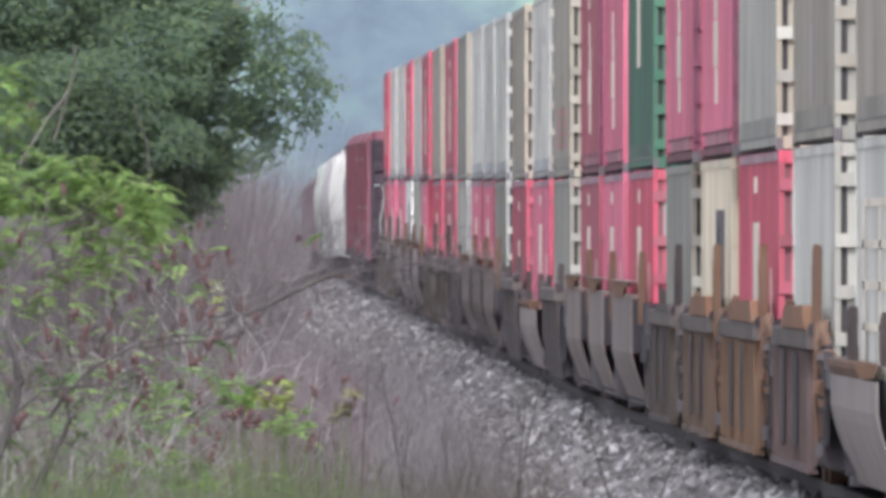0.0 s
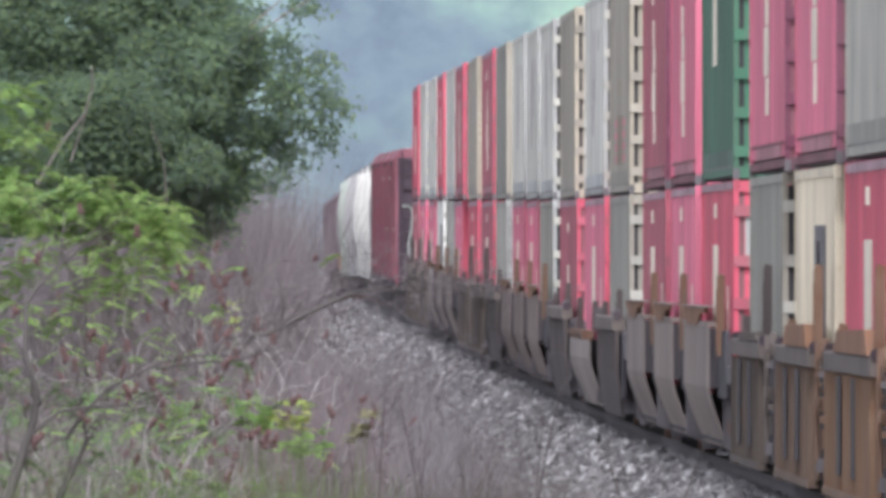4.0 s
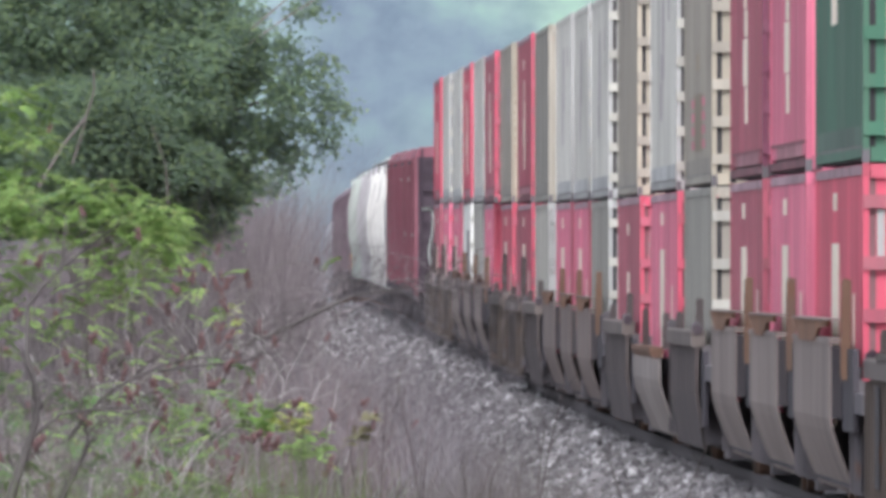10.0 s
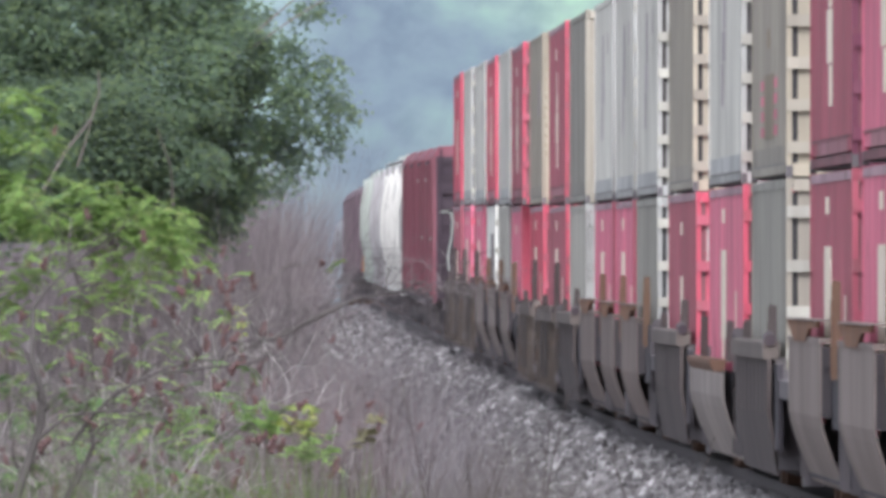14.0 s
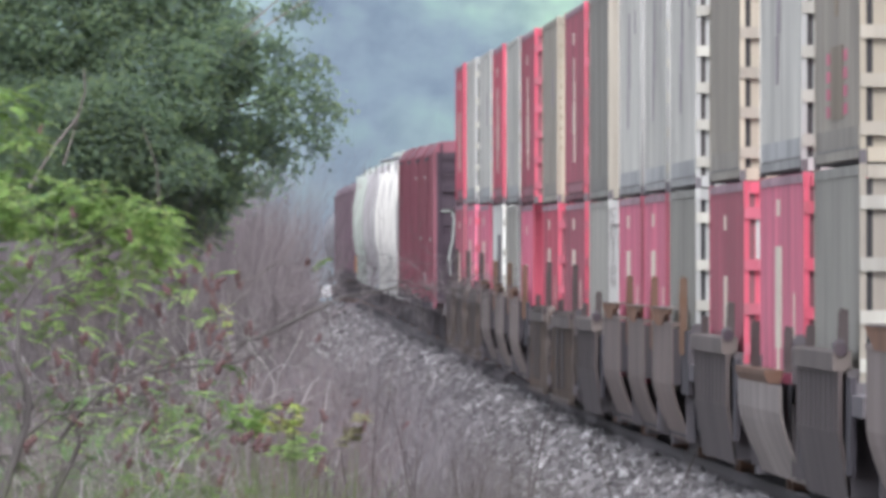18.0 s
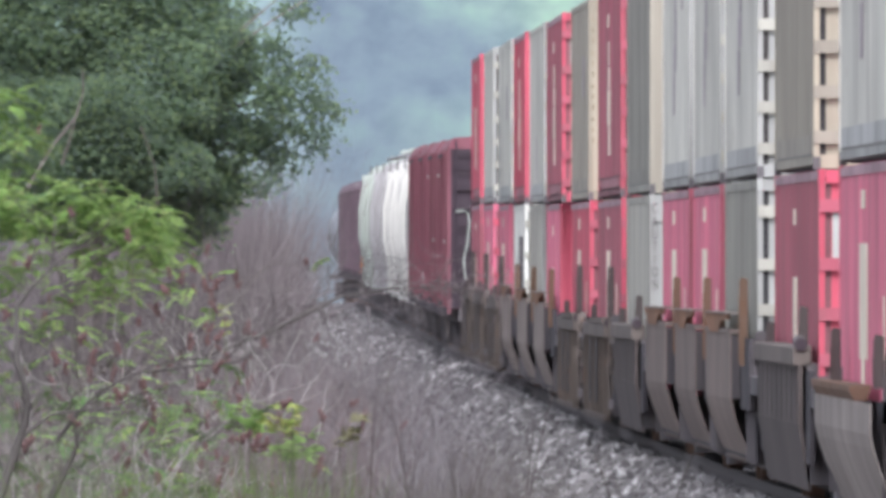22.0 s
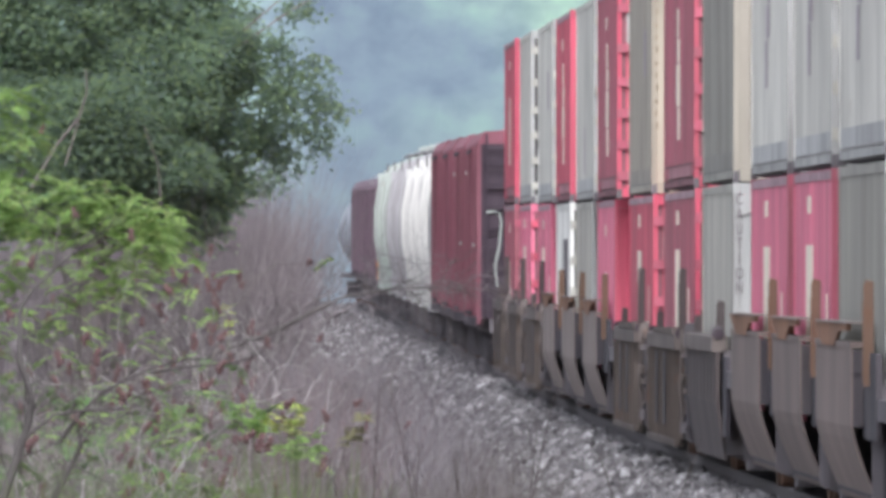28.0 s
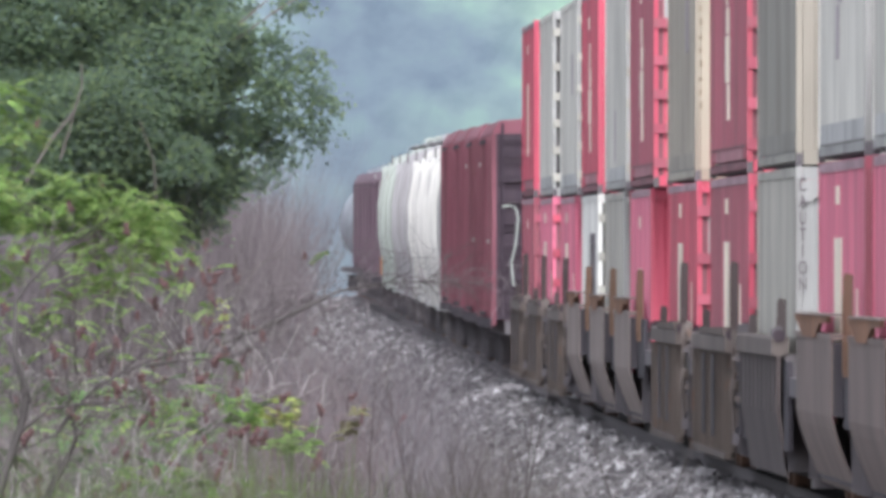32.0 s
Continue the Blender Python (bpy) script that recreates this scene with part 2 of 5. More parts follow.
# ---- mesh tools ----
class Shape:
    """Gathers boxes, prisms and tubes into one mesh."""

    def __init__(self):
        self.v, self.f = [], []

    def add(self, verts, faces):
        k = len(self.v)
        self.v += [tuple(p) for p in verts]
        self.f += [tuple(i + k for i in f) for f in faces]
        return self

    def box(self, x0, x1, y0, y1, z0, z1):
        v = [(x, y, z) for z in (z0, z1) for y in (y0, y1) for x in (x0, x1)]
        return self.add(v, [(0, 2, 3, 1), (4, 5, 7, 6), (0, 1, 5, 4), (2, 6, 7, 3), (0, 4, 6, 2), (1, 3, 7, 5)])

    def prism(self, profile, y0, y1):
        """A closed outline of (x, z), drawn out along y."""
        n = len(profile)
        v = [(x, y, z) for y in (y0, y1) for x, z in profile]
        f = [(i, (i + 1) % n, n + (i + 1) % n, n + i) for i in range(n)]
        return self.add(v, f + [tuple(reversed(range(n))), tuple(range(n, 2 * n))])

    def tube(self, points, radii, sides=6):
        pts = [Vector(p) for p in points]
        v, n = [], len(pts)
        for i, p in enumerate(pts):
            d = (pts[min(i + 1, n - 1)] - pts[max(i - 1, 0)]).normalized()
            a = d.orthogonal().normalized()
            b = d.cross(a)
            for k in range(sides):
                w = 2 * math.pi * k / sides
                v.append(p + (a * math.cos(w) + b * math.sin(w)) * radii[i])
        f = [(i * sides + k, i * sides + (k + 1) % sides, (i + 1) * sides + (k + 1) % sides, (i + 1) * sides + k)
             for i in range(n - 1) for k in range(sides)]
        f += [tuple(reversed(range(sides))), tuple(range((n - 1) * sides, n * sides))]
        return self.add(v, f)

    def cyl(self, a, b, r, sides=12):
        return self.tube((a, b), (r, r), sides)

    def mesh(self, name, smooth=False):
        me = bpy.data.meshes.new(name)
        me.from_pydata(self.v, [], self.f)
        if smooth:
            me.polygons.foreach_set("use_smooth", [True] * len(me.polygons))
        me.update()
        me.materials.append(None)
        return me


CACHE = {}


def cached(key, make, smooth=False):
    if key not in CACHE:
        CACHE[key] = make().mesh(key[0] if isinstance(key, tuple) else key, smooth)
    return CACHE[key]


def put(name, mesh, mat, parent=None, label="", at=None):
    """Links one mesh object with its own paint, under a thing or part."""
    ob = new(name, mesh)
    ob.material_slots[0].link = "OBJECT"
    ob.material_slots[0].material = mat
    if parent:
        ob.parent = parent
    if at is not None:
        ob.matrix_basis = at
    if label:
        ob["label"] = label
    return ob


def empty(name):
    ob = new(name)
    ob.empty_display_size = 0.3
    return ob


def cloud(name, verts, faces, mat, parent=None, label=""):
    me = bpy.data.meshes.new(name)
    me.from_pydata(verts.tolist(), [], faces.tolist())
    me.materials.append(mat)
    ob = new(name, me)
    if parent:
        ob.parent = parent
    if label:
        ob["label"] = label
    return ob


# ---- the line: level near the camera, then rising gently, then falling away past a crest ----
TRACK_X = 7.17
SLOPE_AT = np.array([-300.0, 255.0, 375.0, 660.0, 800.0, 1060.0, 1100.0, 5000.0])
SLOPE = np.array([0.0, 0.0, 0.0029, 0.0029, -0.003, -0.003, 0.0, 0.0])
GRID_D = np.arange(-300.0, 3000.0, 2.0)
GRID_Z = np.concatenate(([0.0], np.cumsum(np.interp(GRID_D[:-1] + 1, SLOPE_AT, SLOPE) * 2.0)))


def grade(d):
    return float(np.interp(d, GRID_D, GRID_Z))


def travel(t):
    """How far the train has come towards the camera after t seconds."""
    return 7.65 * t - 0.0235 * t * t


MOVERS = []


def rides(thing, start, lift):
    """Puts a thing on the train, its middle at start metres along the line when the clip begins."""
    MOVERS.append((thing, start, lift))
    return thing


# ---- containers ----
LONG, WIDE, TALL = 12.19, 2.44, 2.896


def wall_shape(h, size):
    """A corrugated long wall, proud ribs between the rails."""
    s = Shape()
    y, x0, x1 = -size / 2 + 0.12, -WIDE / 2 + 0.01, -WIDE / 2 + 0.019
    out, n = [], 44
    step = (size - 0.24) / n
    for i in range(n):
        a = y + i * step
        out += [(x0, a), (x0, a + step * 0.35), (x1, a + step * 0.5), (x1, a + step * 0.85)]
    out.append((x0, y + n * step))
    v = [(x, yy, z) for z in (0.16, h - 0.08) for x, yy in out]
    k = len(out)
    s.add(v, [(i, i + k, i + 1 + k, i + 1) for i in range(k - 1)])
    return s.box(x1 + 0.005, x1 + 0.02, y, -y, 0.16, h - 0.08)


def mirror(s):
    m = Shape()
    return m.add([(-x, y, z) for x, y, z in s.v], [tuple(reversed(f)) for f in s.f])


def door_shape(h):
    return Shape().box(0.012, 1.105, -0.03, 0.03, 0.14, h - 0.12)


def container(h, side, end=None, doors=True, marks=(), caution=False, post_bars=0, label="", tone="red", size=12.19):
    end = end or side
    hinge_paint = PAINTS[{"red": "maroon", "pink": "red", "maroon": "maroon", "green": "green", "tan": "tan"}.get(tone, "grey")] if end is not PAINTS["plum"] else PAINTS["plum"]
    c = empty("shipping_container")
    tagged(c, label, "container", "double-stacked containers on the train")
    X, Y = WIDE / 2, size / 2
    wall = lambda: wall_shape(h, size)
    put("side_wall", cached(("side_wall", h, size), wall), side, c)
    put("side_wall", cached(("side_wall_far", h, size), lambda: mirror(wall_shape(h, size))), side, c)
    put("roof", cached(("roof", h, size), lambda: Shape().box(-X + 0.03, X - 0.03, -Y + 0.05, Y - 0.05, h - 0.06, h - 0.004)), side, c)
    put("floor", cached(("container_floor", h, size), lambda: Shape().box(-X + 0.06, X - 0.06, -Y + 0.1, Y - 0.1, 0.02, 0.16)), DARK, c)
    for sx in (-1, 1):
        a, b = sorted((sx * X, sx * (X - 0.06)))
        put("top_rail", cached(("top_rail", h, size, sx), lambda: Shape().box(a, b, -Y + 0.17, Y - 0.17, h - 0.10, h - 0.015)), DUSTY if tone in ("red", "pink", "maroon") else side, c)
        put("bottom_rail", cached(("bottom_rail", size, sx, tone in ("red", "pink", "maroon")), lambda: Shape().box(a, b, -Y + 0.17, Y - 0.17, 0.045, 0.13)), RAIL_DARK_RED if tone in ("red", "pink", "maroon") else PAINTS["white_end"] if tone == "pale" else side, c)
        for sy in (-1, 1):
            p, q = sorted((sx * X, sx * (X - 0.055)))
            r, u = sorted((sy * Y, sy * (Y - 0.12)))
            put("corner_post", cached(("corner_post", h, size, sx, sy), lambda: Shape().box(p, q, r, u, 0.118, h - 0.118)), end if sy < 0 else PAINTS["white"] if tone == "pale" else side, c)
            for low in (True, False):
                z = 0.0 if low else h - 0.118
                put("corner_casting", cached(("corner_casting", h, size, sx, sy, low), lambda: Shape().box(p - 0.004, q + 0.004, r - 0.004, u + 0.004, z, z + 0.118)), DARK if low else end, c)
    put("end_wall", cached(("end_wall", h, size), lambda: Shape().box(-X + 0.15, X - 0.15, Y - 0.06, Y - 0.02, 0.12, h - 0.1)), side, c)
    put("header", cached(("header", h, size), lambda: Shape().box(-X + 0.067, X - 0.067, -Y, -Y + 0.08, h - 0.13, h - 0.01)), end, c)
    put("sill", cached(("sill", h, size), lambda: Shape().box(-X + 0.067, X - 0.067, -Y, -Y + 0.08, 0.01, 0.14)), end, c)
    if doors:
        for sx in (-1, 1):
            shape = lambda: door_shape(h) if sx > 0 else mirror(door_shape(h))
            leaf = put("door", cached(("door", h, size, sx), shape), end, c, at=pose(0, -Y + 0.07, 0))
            bars = lambda: Shape().cyl((sx * 0.35, -0.075, 0.12), (sx * 0.35, -0.075, h - 0.1), 0.018, 6).cyl((sx * 0.8, -0.075, 0.12), (sx * 0.8, -0.075, h - 0.1), 0.018, 6)
            put("locking_bars", cached(("locking_bars", h, size, sx), bars), end, leaf)
            seal = lambda: Shape().box(*sorted((sx * 1.108, sx * 1.163)), -0.034, 0.02, 0.14, h - 0.13)
            put("door_seal", cached(("door_seal", h, size, sx), seal), RAIL_DARK_RED if tone in ("red", "pink", "maroon") else RUBBER, leaf, "dark rubber door seal")
            for k, z in enumerate((0.30, 0.72, 1.14, 1.56, 2.02, 2.56)):
                a, b = sorted((sx * 0.97, sx * 1.218))
                put("hinge", cached(("hinge", h, size, sx, k), lambda: Shape().box(a, b, -0.085, -0.036, z - 0.06, z + 0.06)), hinge_paint, leaf)
    else:
        def ridged():
            n, step, out = 9, (WIDE - 0.118) / 9, []
            for k in range(n):
                x = -X + 0.059 + k * step
                out += [(x, -Y + 0.025), (x + step * 0.4, -Y + 0.025), (x + step * 0.55, -Y + 0.055), (x + step * 0.85, -Y + 0.055)]
            out += [(X - 0.059, -Y + 0.025), (X - 0.059, -Y + 0.07), (-X + 0.059, -Y + 0.07)]
            q = len(out)
            return Shape().add([(x, y, z) for z in (0.142, h - 0.132) for x, y in out],
                               [(i, (i + 1) % q, q + (i + 1) % q, q + i) for i in range(q)])
        put("end_panel", cached(("end_panel", h, size), ridged), end, c)
    warm = tone in ("red", "pink", "maroon")
    foot = lambda: Shape().box(-X + 0.002, -X + 0.012, -Y + (1.6 if warm else 0.5), Y - (2.4 if warm else 0.5), 0.152, 0.28 if warm else 0.33)
    plate = put("foot_plate", cached(("foot_plate", size, warm), foot), FOOT[tone] if tone in FOOT else FOOT["red"], c, "dusty duller plate along the foot of the wall")
    rim = lambda: Shape().box(-X - 0.004, -X + 0.001, -Y + 0.5, Y - 0.5, *((0.28, 0.306) if warm else (0.132, 0.151)))
    put("plate_rim", cached(("plate_rim", size, warm), rim), RAIL_DARK_RED if warm else FOOT_LINE, plate, "darker rim of the plate")
    # company marks as plain bars on the long wall, and small data panels
    for at, z0, z1, length, mat in marks:
        m = cached(("mark", at, z0, z1, length), lambda: Shape().box(-X + 0.003, -X + 0.009, at - length / 2, at + length / 2, z0, z1))
        put("painted_mark", m, mat, c, "plain painted marking on the wall")
    if doors and tone in ("red", "pink", "maroon"):
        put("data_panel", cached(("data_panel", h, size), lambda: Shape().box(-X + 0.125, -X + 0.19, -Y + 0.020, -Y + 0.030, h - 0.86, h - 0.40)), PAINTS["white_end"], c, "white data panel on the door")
    for k in range(post_bars):
        tick = cached(("letter_bar", h, size, k % 3), lambda: Shape().box(-X + 0.035 + 0.008 * (k % 3), -X + 0.075 - 0.006 * (k % 2), -Y - 0.009, -Y - 0.0045, 0, 0.04 + 0.02 * (k % 3)))
        put("lettering", tick, MARK_DARK if caution else MARK_OLIVE, c, "small dark unreadable mark", at=pose(0, 0, h - 0.34 - 0.158 * (k + (7 if caution else 0))))
    if caution:
        gusset = lambda: Shape().add([(x, y, z) for y in (-Y - 0.004, -Y + 0.02) for x, z in ((-X + 0.058, h - 0.132), (-X + 0.30, h - 0.132), (-X + 0.30, h - 0.20), (-X + 0.14, h - 0.34), (-X + 0.058, h - 0.34))],
                                     [(0, 1, 2, 3, 4), (9, 8, 7, 6, 5)] + [(i, 5 + i, 5 + (i + 1) % 5, (i + 1) % 5) for i in range(5)])
        put("gusset", cached(("gusset", h, size), gusset), end, c, "white corner gusset")
        for k, ch in enumerate("CAUTION"):
            cu = bpy.data.curves.new("lettering", "FONT")
            cu.body, cu.size, cu.extrude, cu.align_x = ch, 0.175, 0.002, "CENTER"
            cu.materials.append(MARK_DARK)
            o = new("lettering", cu)
            o.parent, o.matrix_basis = c, pose(-X + 0.062, -Y - 0.010, h - 0.235 - 0.158 * k, 90) @ Matrix.Diagonal((0.62, 1, 1, 1))
    return c


# ---- well wagons ----
def hull(top, waist, low, turn, thick=0.015, w=1.44):
    """Side sheet outline: upright above the waist, curving in below it."""
    outer = [(-w, top), (-w, waist)] + [(-w + turn * (k / 6) ** 1.35, waist + (low - waist) * k / 6) for k in range(1, 7)]
    inner = [(x + thick, z) for x, z in reversed(outer)]
    return outer + inner


def truck(parent, y):
    for sx in (-1, 1):
        f = lambda: Shape().prism([(sx * 1.02, 0.30), (sx * 1.14, 0.30), (sx * 1.14, 0.62), (sx * 1.02, 0.62)], -1.25, 1.25).box(*sorted((sx * 0.98, sx * 1.17)), -0.35, 0.35, 0.18, 0.75)
        fr = put("truck_frame", cached(("truck_frame", sx), f), DARK, parent, at=pose(0, y, 0))
        for wy in (-0.88, 0.88):
            wh = lambda: Shape().cyl((sx * 0.70, 0, 0.46), (sx * 0.83, 0, 0.46), 0.46, 20).cyl((sx * 0.66, 0, 0.46), (sx * 0.70, 0, 0.46), 0.49, 20)
            put("wheel", cached(("wheel", sx), wh, False), RUST, fr, at=pose(0, wy, 0))
    put("bolster", cached("bolster", lambda: Shape().box(-1.0, 1.0, -0.25, 0.25, 0.35, 0.75).cyl((-0.7, -0.88, 0.46), (0.7, -0.88, 0.46), 0.08).cyl((-0.7, 0.88, 0.46), (0.7, 0.88, 0.46), 0.08)), DARK, parent, at=pose(0, y, 0))


def well_wagon(kind, pitch, mat, chord, label, size=12.19):
    """One unit of a double-stack wagon; y runs along it, its near end rests on a truck."""
    w = empty("well_wagon")
    tagged(w, label, "rail wagon", "well wagons of the train")
    half = size / 2 + {"hull": -0.45, "low": -0.45, "rust": -0.75, "dark": -0.35}[kind]
    near = -(pitch / 2)
    for sx in (-1, 1):
        turned = (lambda s: s) if sx < 0 else mirror
        if kind == "hull":
            put("side_sheet", cached(("side_sheet", kind, half, sx), lambda: turned(Shape().prism(hull(1.62, 0.95, 0.28, 0.24), -half + 1.9, half)), False), mat, w)
            put("top_chord", cached(("top_chord", kind, half, sx), lambda: turned(Shape().box(-1.450, -1.335, -half + 1.9, half, 1.62, 1.67))), mat, w)
            def wedge():
                # a plate under the ledge, cut away towards the near end
                side = ((half, 1.82), (-half + 2.4, 1.82), (-half + 2.4, 1.765), (-half + 4.8, 1.755), (-half + 6.2, 1.625), (half - 2.6, 1.625))
                return turned(Shape().add([(x, y, z) for x in (-1.460, -1.425) for y, z in side],
                                          [tuple(range(6)), tuple(reversed(range(6, 12)))] + [(i, 6 + i, 6 + (i + 1) % 6, (i + 1) % 6) for i in range(6)]))
            bracket = put("top_bracket", cached(("top_bracket", half, sx), wedge), LUG, w, "orange rusted top bracket")
            put("ledge", cached(("ledge", half, sx), lambda: turned(Shape().box(-1.480, -1.320, -half + 2.2, half - 1.2, 1.822, 1.84))), WELL_GREY, bracket, "dusty flat ledge")
            # flange painted dark so the gap between hulls looks shaded
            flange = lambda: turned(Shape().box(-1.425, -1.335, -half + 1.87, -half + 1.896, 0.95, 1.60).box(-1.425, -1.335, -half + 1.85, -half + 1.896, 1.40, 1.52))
            put("end_flange", cached(("end_flange", half, sx), flange), SHADE_STEEL, w, "upright end flange painted shade-dark")
        elif kind == "low":
            put("side_sheet", cached(("side_sheet", kind, half, sx), lambda: turned(Shape().prism(hull(1.18, 0.92, 0.24, 0.25), -half - 0.4, half + 0.4)), False), mat, w)
            put("top_chord", cached(("top_chord", kind, half, sx), lambda: turned(Shape().prism([(-1.470, 1.26), (-1.470, 1.31), (-1.280, 1.31), (-1.320, 1.18), (-1.430, 1.18)], -half + 4.0, half + 0.4))), chord, w, "rusty top chord")
        else:
            low, deck = (1.36, 1.53) if kind == "rust" else (1.4, 1.58)

            def ribbed():
                s = Shape().box(-1.380, -1.340, -half, half, 0.28, low)
                if kind == "dark":
                    s = Shape().prism([(-1.400, low), (-1.400, 0.85), (-1.300, 0.24), (-1.270, 0.24), (-1.36, 0.85), (-1.36, low)], -half, half)
                    for k in range(9):
                        y = -half + 0.4 + k * (2 * half - 0.8) / 8
                        s.box(-1.409, -1.400, y, y + 0.10, 0.86, low - 0.03)
                    return s
                for k in range(15):
                    y = -half + 0.2 + k * (2 * half - 0.5) / 14
                    s.box(-1.440, -1.380, y, y + 0.12, 0.325, low - 0.02)
                return s.box(-1.450, -1.340, -half, half, 0.25, 0.32)
            put("side_sheet", cached(("side_sheet", kind, half, sx), lambda: turned(ribbed())), mat, w)
            put("top_chord", cached(("top_chord", kind, half, sx), lambda: turned(Shape().prism([(-1.445, low), (-1.445, deck - 0.02), (-1.420, deck), (-1.280, deck), (-1.280, low)], -half, half))), WELL_CHORD, w)
            if kind == "rust":
                rise = 0.22 if chord is LUG else 0.09

                def hump():
                    ys = (-half + 0.5, -half + 1.1, half - 4.2, half - 3.2)
                    v = [(x, y, z) for x in (-1.452, -1.33) for y, z in zip(ys, (deck + 0.003, deck + rise, deck + rise - 0.03, deck + 0.003))]
                    return turned(Shape().add(v, [(0, 1, 2, 3), (7, 6, 5, 4), (0, 4, 5, 1), (1, 5, 6, 2), (2, 6, 7, 3), (3, 7, 4, 0)]))
                put("lug", cached(("hump", half, sx, rise), hump), chord, w, "rusted lug on the chord")
            for sy in (-1, 1):
                e0, e1 = sorted((sy * (half + 0.02), sy * (half - 0.25)))
                # solid near-black disc stands in for the shade in a round hole
                hole = lambda: turned(Shape().cyl((-1.375, e0, deck + 0.01), (-1.375, e1, deck + 0.005), 0.06, 12))
                put("pocket", cached(("pocket", kind, half, sx, sy), hole), END_DARK, w, "dark disc painted as a shaded pocket")
            for sy in (-1, 1) if kind != "rust" else ():
                wide, up = 0.14, 0.10
                g = lambda: turned(Shape().prism([(-1.43, deck + 0.003), (-1.44, deck + up * 0.6), (-1.40, deck + up), (-1.34, deck + up), (-1.31, deck + 0.003)], *sorted((sy * (half - 0.3), sy * (half - 0.3 - 2 * wide)))))
                put("lug", cached(("lug", kind, sx, sy, half), g), DARK, w)
        for sy, up in ((-1, {"hull": 2.2, "low": 1.75, "rust": 2.3, "dark": 1.95}[kind]), (1, 1.78)):
            def post():
                y = sy * (half - (0.5 if sy < 0 else 2.4))
                s = Shape().prism([(-1.38, 1.30), (-1.38, up - 0.05), (-1.36, up), (-1.295, up - 0.02), (-1.295, 1.30)], y - 0.09, y + 0.09)
                return turned(s.box(-1.39, -1.38, y - 0.11, y - 0.05, 1.34, up - 0.18))
            put("guide_post", cached(("guide_post", kind, half, sx, sy), post), RUST if chord is LUG or kind == "hull" else WELL_BROWN, w, "rusty upright guide post")
    put("well_floor", cached(("well_floor", half), lambda: Shape().box(-1.1, 1.1, -half, half, 0.24, 0.30)), DARK, w)
    for sy in (-1, 1):
        e = lambda: Shape().box(-1.32, 1.32, *sorted((sy * (half - 0.06), sy * half)), 0.32, 1.42)
        put("end_bulkhead", cached(("end_bulkhead", half, sy), e), DARK, w)
        # added plate hides the box end, so the gap reads as shade
        cover = lambda: Shape().box(-1.30, 1.30, *sorted((sy * (size / 2 + 0.10), sy * (size / 2 + 0.13))), 0.30, 1.30)
        put("end_cover", cached(("end_cover", size, sy), cover), DARK, w, "added dark plate that blacks out the well end")
        reach = sy * (pitch / 2 - 0.05)
        pl = lambda: Shape().box(-1.32, 1.32, *sorted((sy * (half + 0.003), reach)), 1.02, 1.20).box(-0.35, 0.35, *sorted((sy * (half + 0.003), reach)), 0.62, 1.02)
        put("end_platform", cached(("end_platform", half, round(pitch, 1), sy), pl), DARK, w)
        # added dark sheet over the box side, standing in for shade in the well
        for sx in (-1, 1) if kind == "low" else ():
            shade_lining = lambda: Shape().box(*sorted((sx * 1.226, sx * 1.240)), *sorted((sy * 0.002, sy * (half + 0.5))), 0.36, 1.17)
            put("inner_sheet", cached(("shade_lining", half, sx, sy), shade_lining), SHADE_STEEL, w, "dark sheet added as shade inside the well")
        # end frames carry the gap's shade in their colour
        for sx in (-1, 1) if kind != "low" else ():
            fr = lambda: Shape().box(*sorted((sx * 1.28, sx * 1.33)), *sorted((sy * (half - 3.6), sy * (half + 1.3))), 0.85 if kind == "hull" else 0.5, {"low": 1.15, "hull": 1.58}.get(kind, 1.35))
            put("end_frame", cached(("end_frame", kind, half, sx, sy), fr), SHADE_STEEL, w, "end frame painted dark like shade")
            # the same stand-in for shade low down behind the curved hull
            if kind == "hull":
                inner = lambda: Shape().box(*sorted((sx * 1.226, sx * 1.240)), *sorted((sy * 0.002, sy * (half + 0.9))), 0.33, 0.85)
                put("inner_sheet", cached(("inner_sheet", half, sx, sy), inner), SHADE_STEEL, w, "dark sheet added as shade inside the well")
    truck(w, near + 0.0)
    if kind == "rust":
        gear = RUST if chord is LUG else WELL_CHORD
        lad = Shape()
        for x in (-1.380, -1.2):
            lad.cyl((x, -half - 0.5, 0.5), (x, -half - 0.5, 1.6), 0.02, 6)
        for k in range(4):
            lad.cyl((-1.380, -half - 0.5, 0.6 + 0.3 * k), (-1.2, -half - 0.5, 0.6 + 0.3 * k), 0.015, 6)
        put("ladder", cached(("ladder", half), lambda: lad), gear, w)
        # solid dark plates paint the shade of slits between the slats
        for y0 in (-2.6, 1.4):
            put("slot", cached(("slot", y0), lambda: Shape().box(-1.446, -1.442, y0, y0 + 1.1, 0.46, 1.32)), SHADE_STEEL, w, "dark plate painted as a shaded slot")
        e = -half - 0.9
        pipe = lambda: Shape().tube([(-1.375, e, 1.60), (-1.40, e, 1.40), (-1.385, e, 1.15), (-1.41, e, 0.95), (-1.385, e, 0.72), (-1.37, e, 0.5)], [0.012, 0.015, 0.013, 0.016, 0.013, 0.012], 6)
        put("brake_pipe", cached(("brake_pipe", half), pipe), gear, w, "crooked rusty brake pipe")
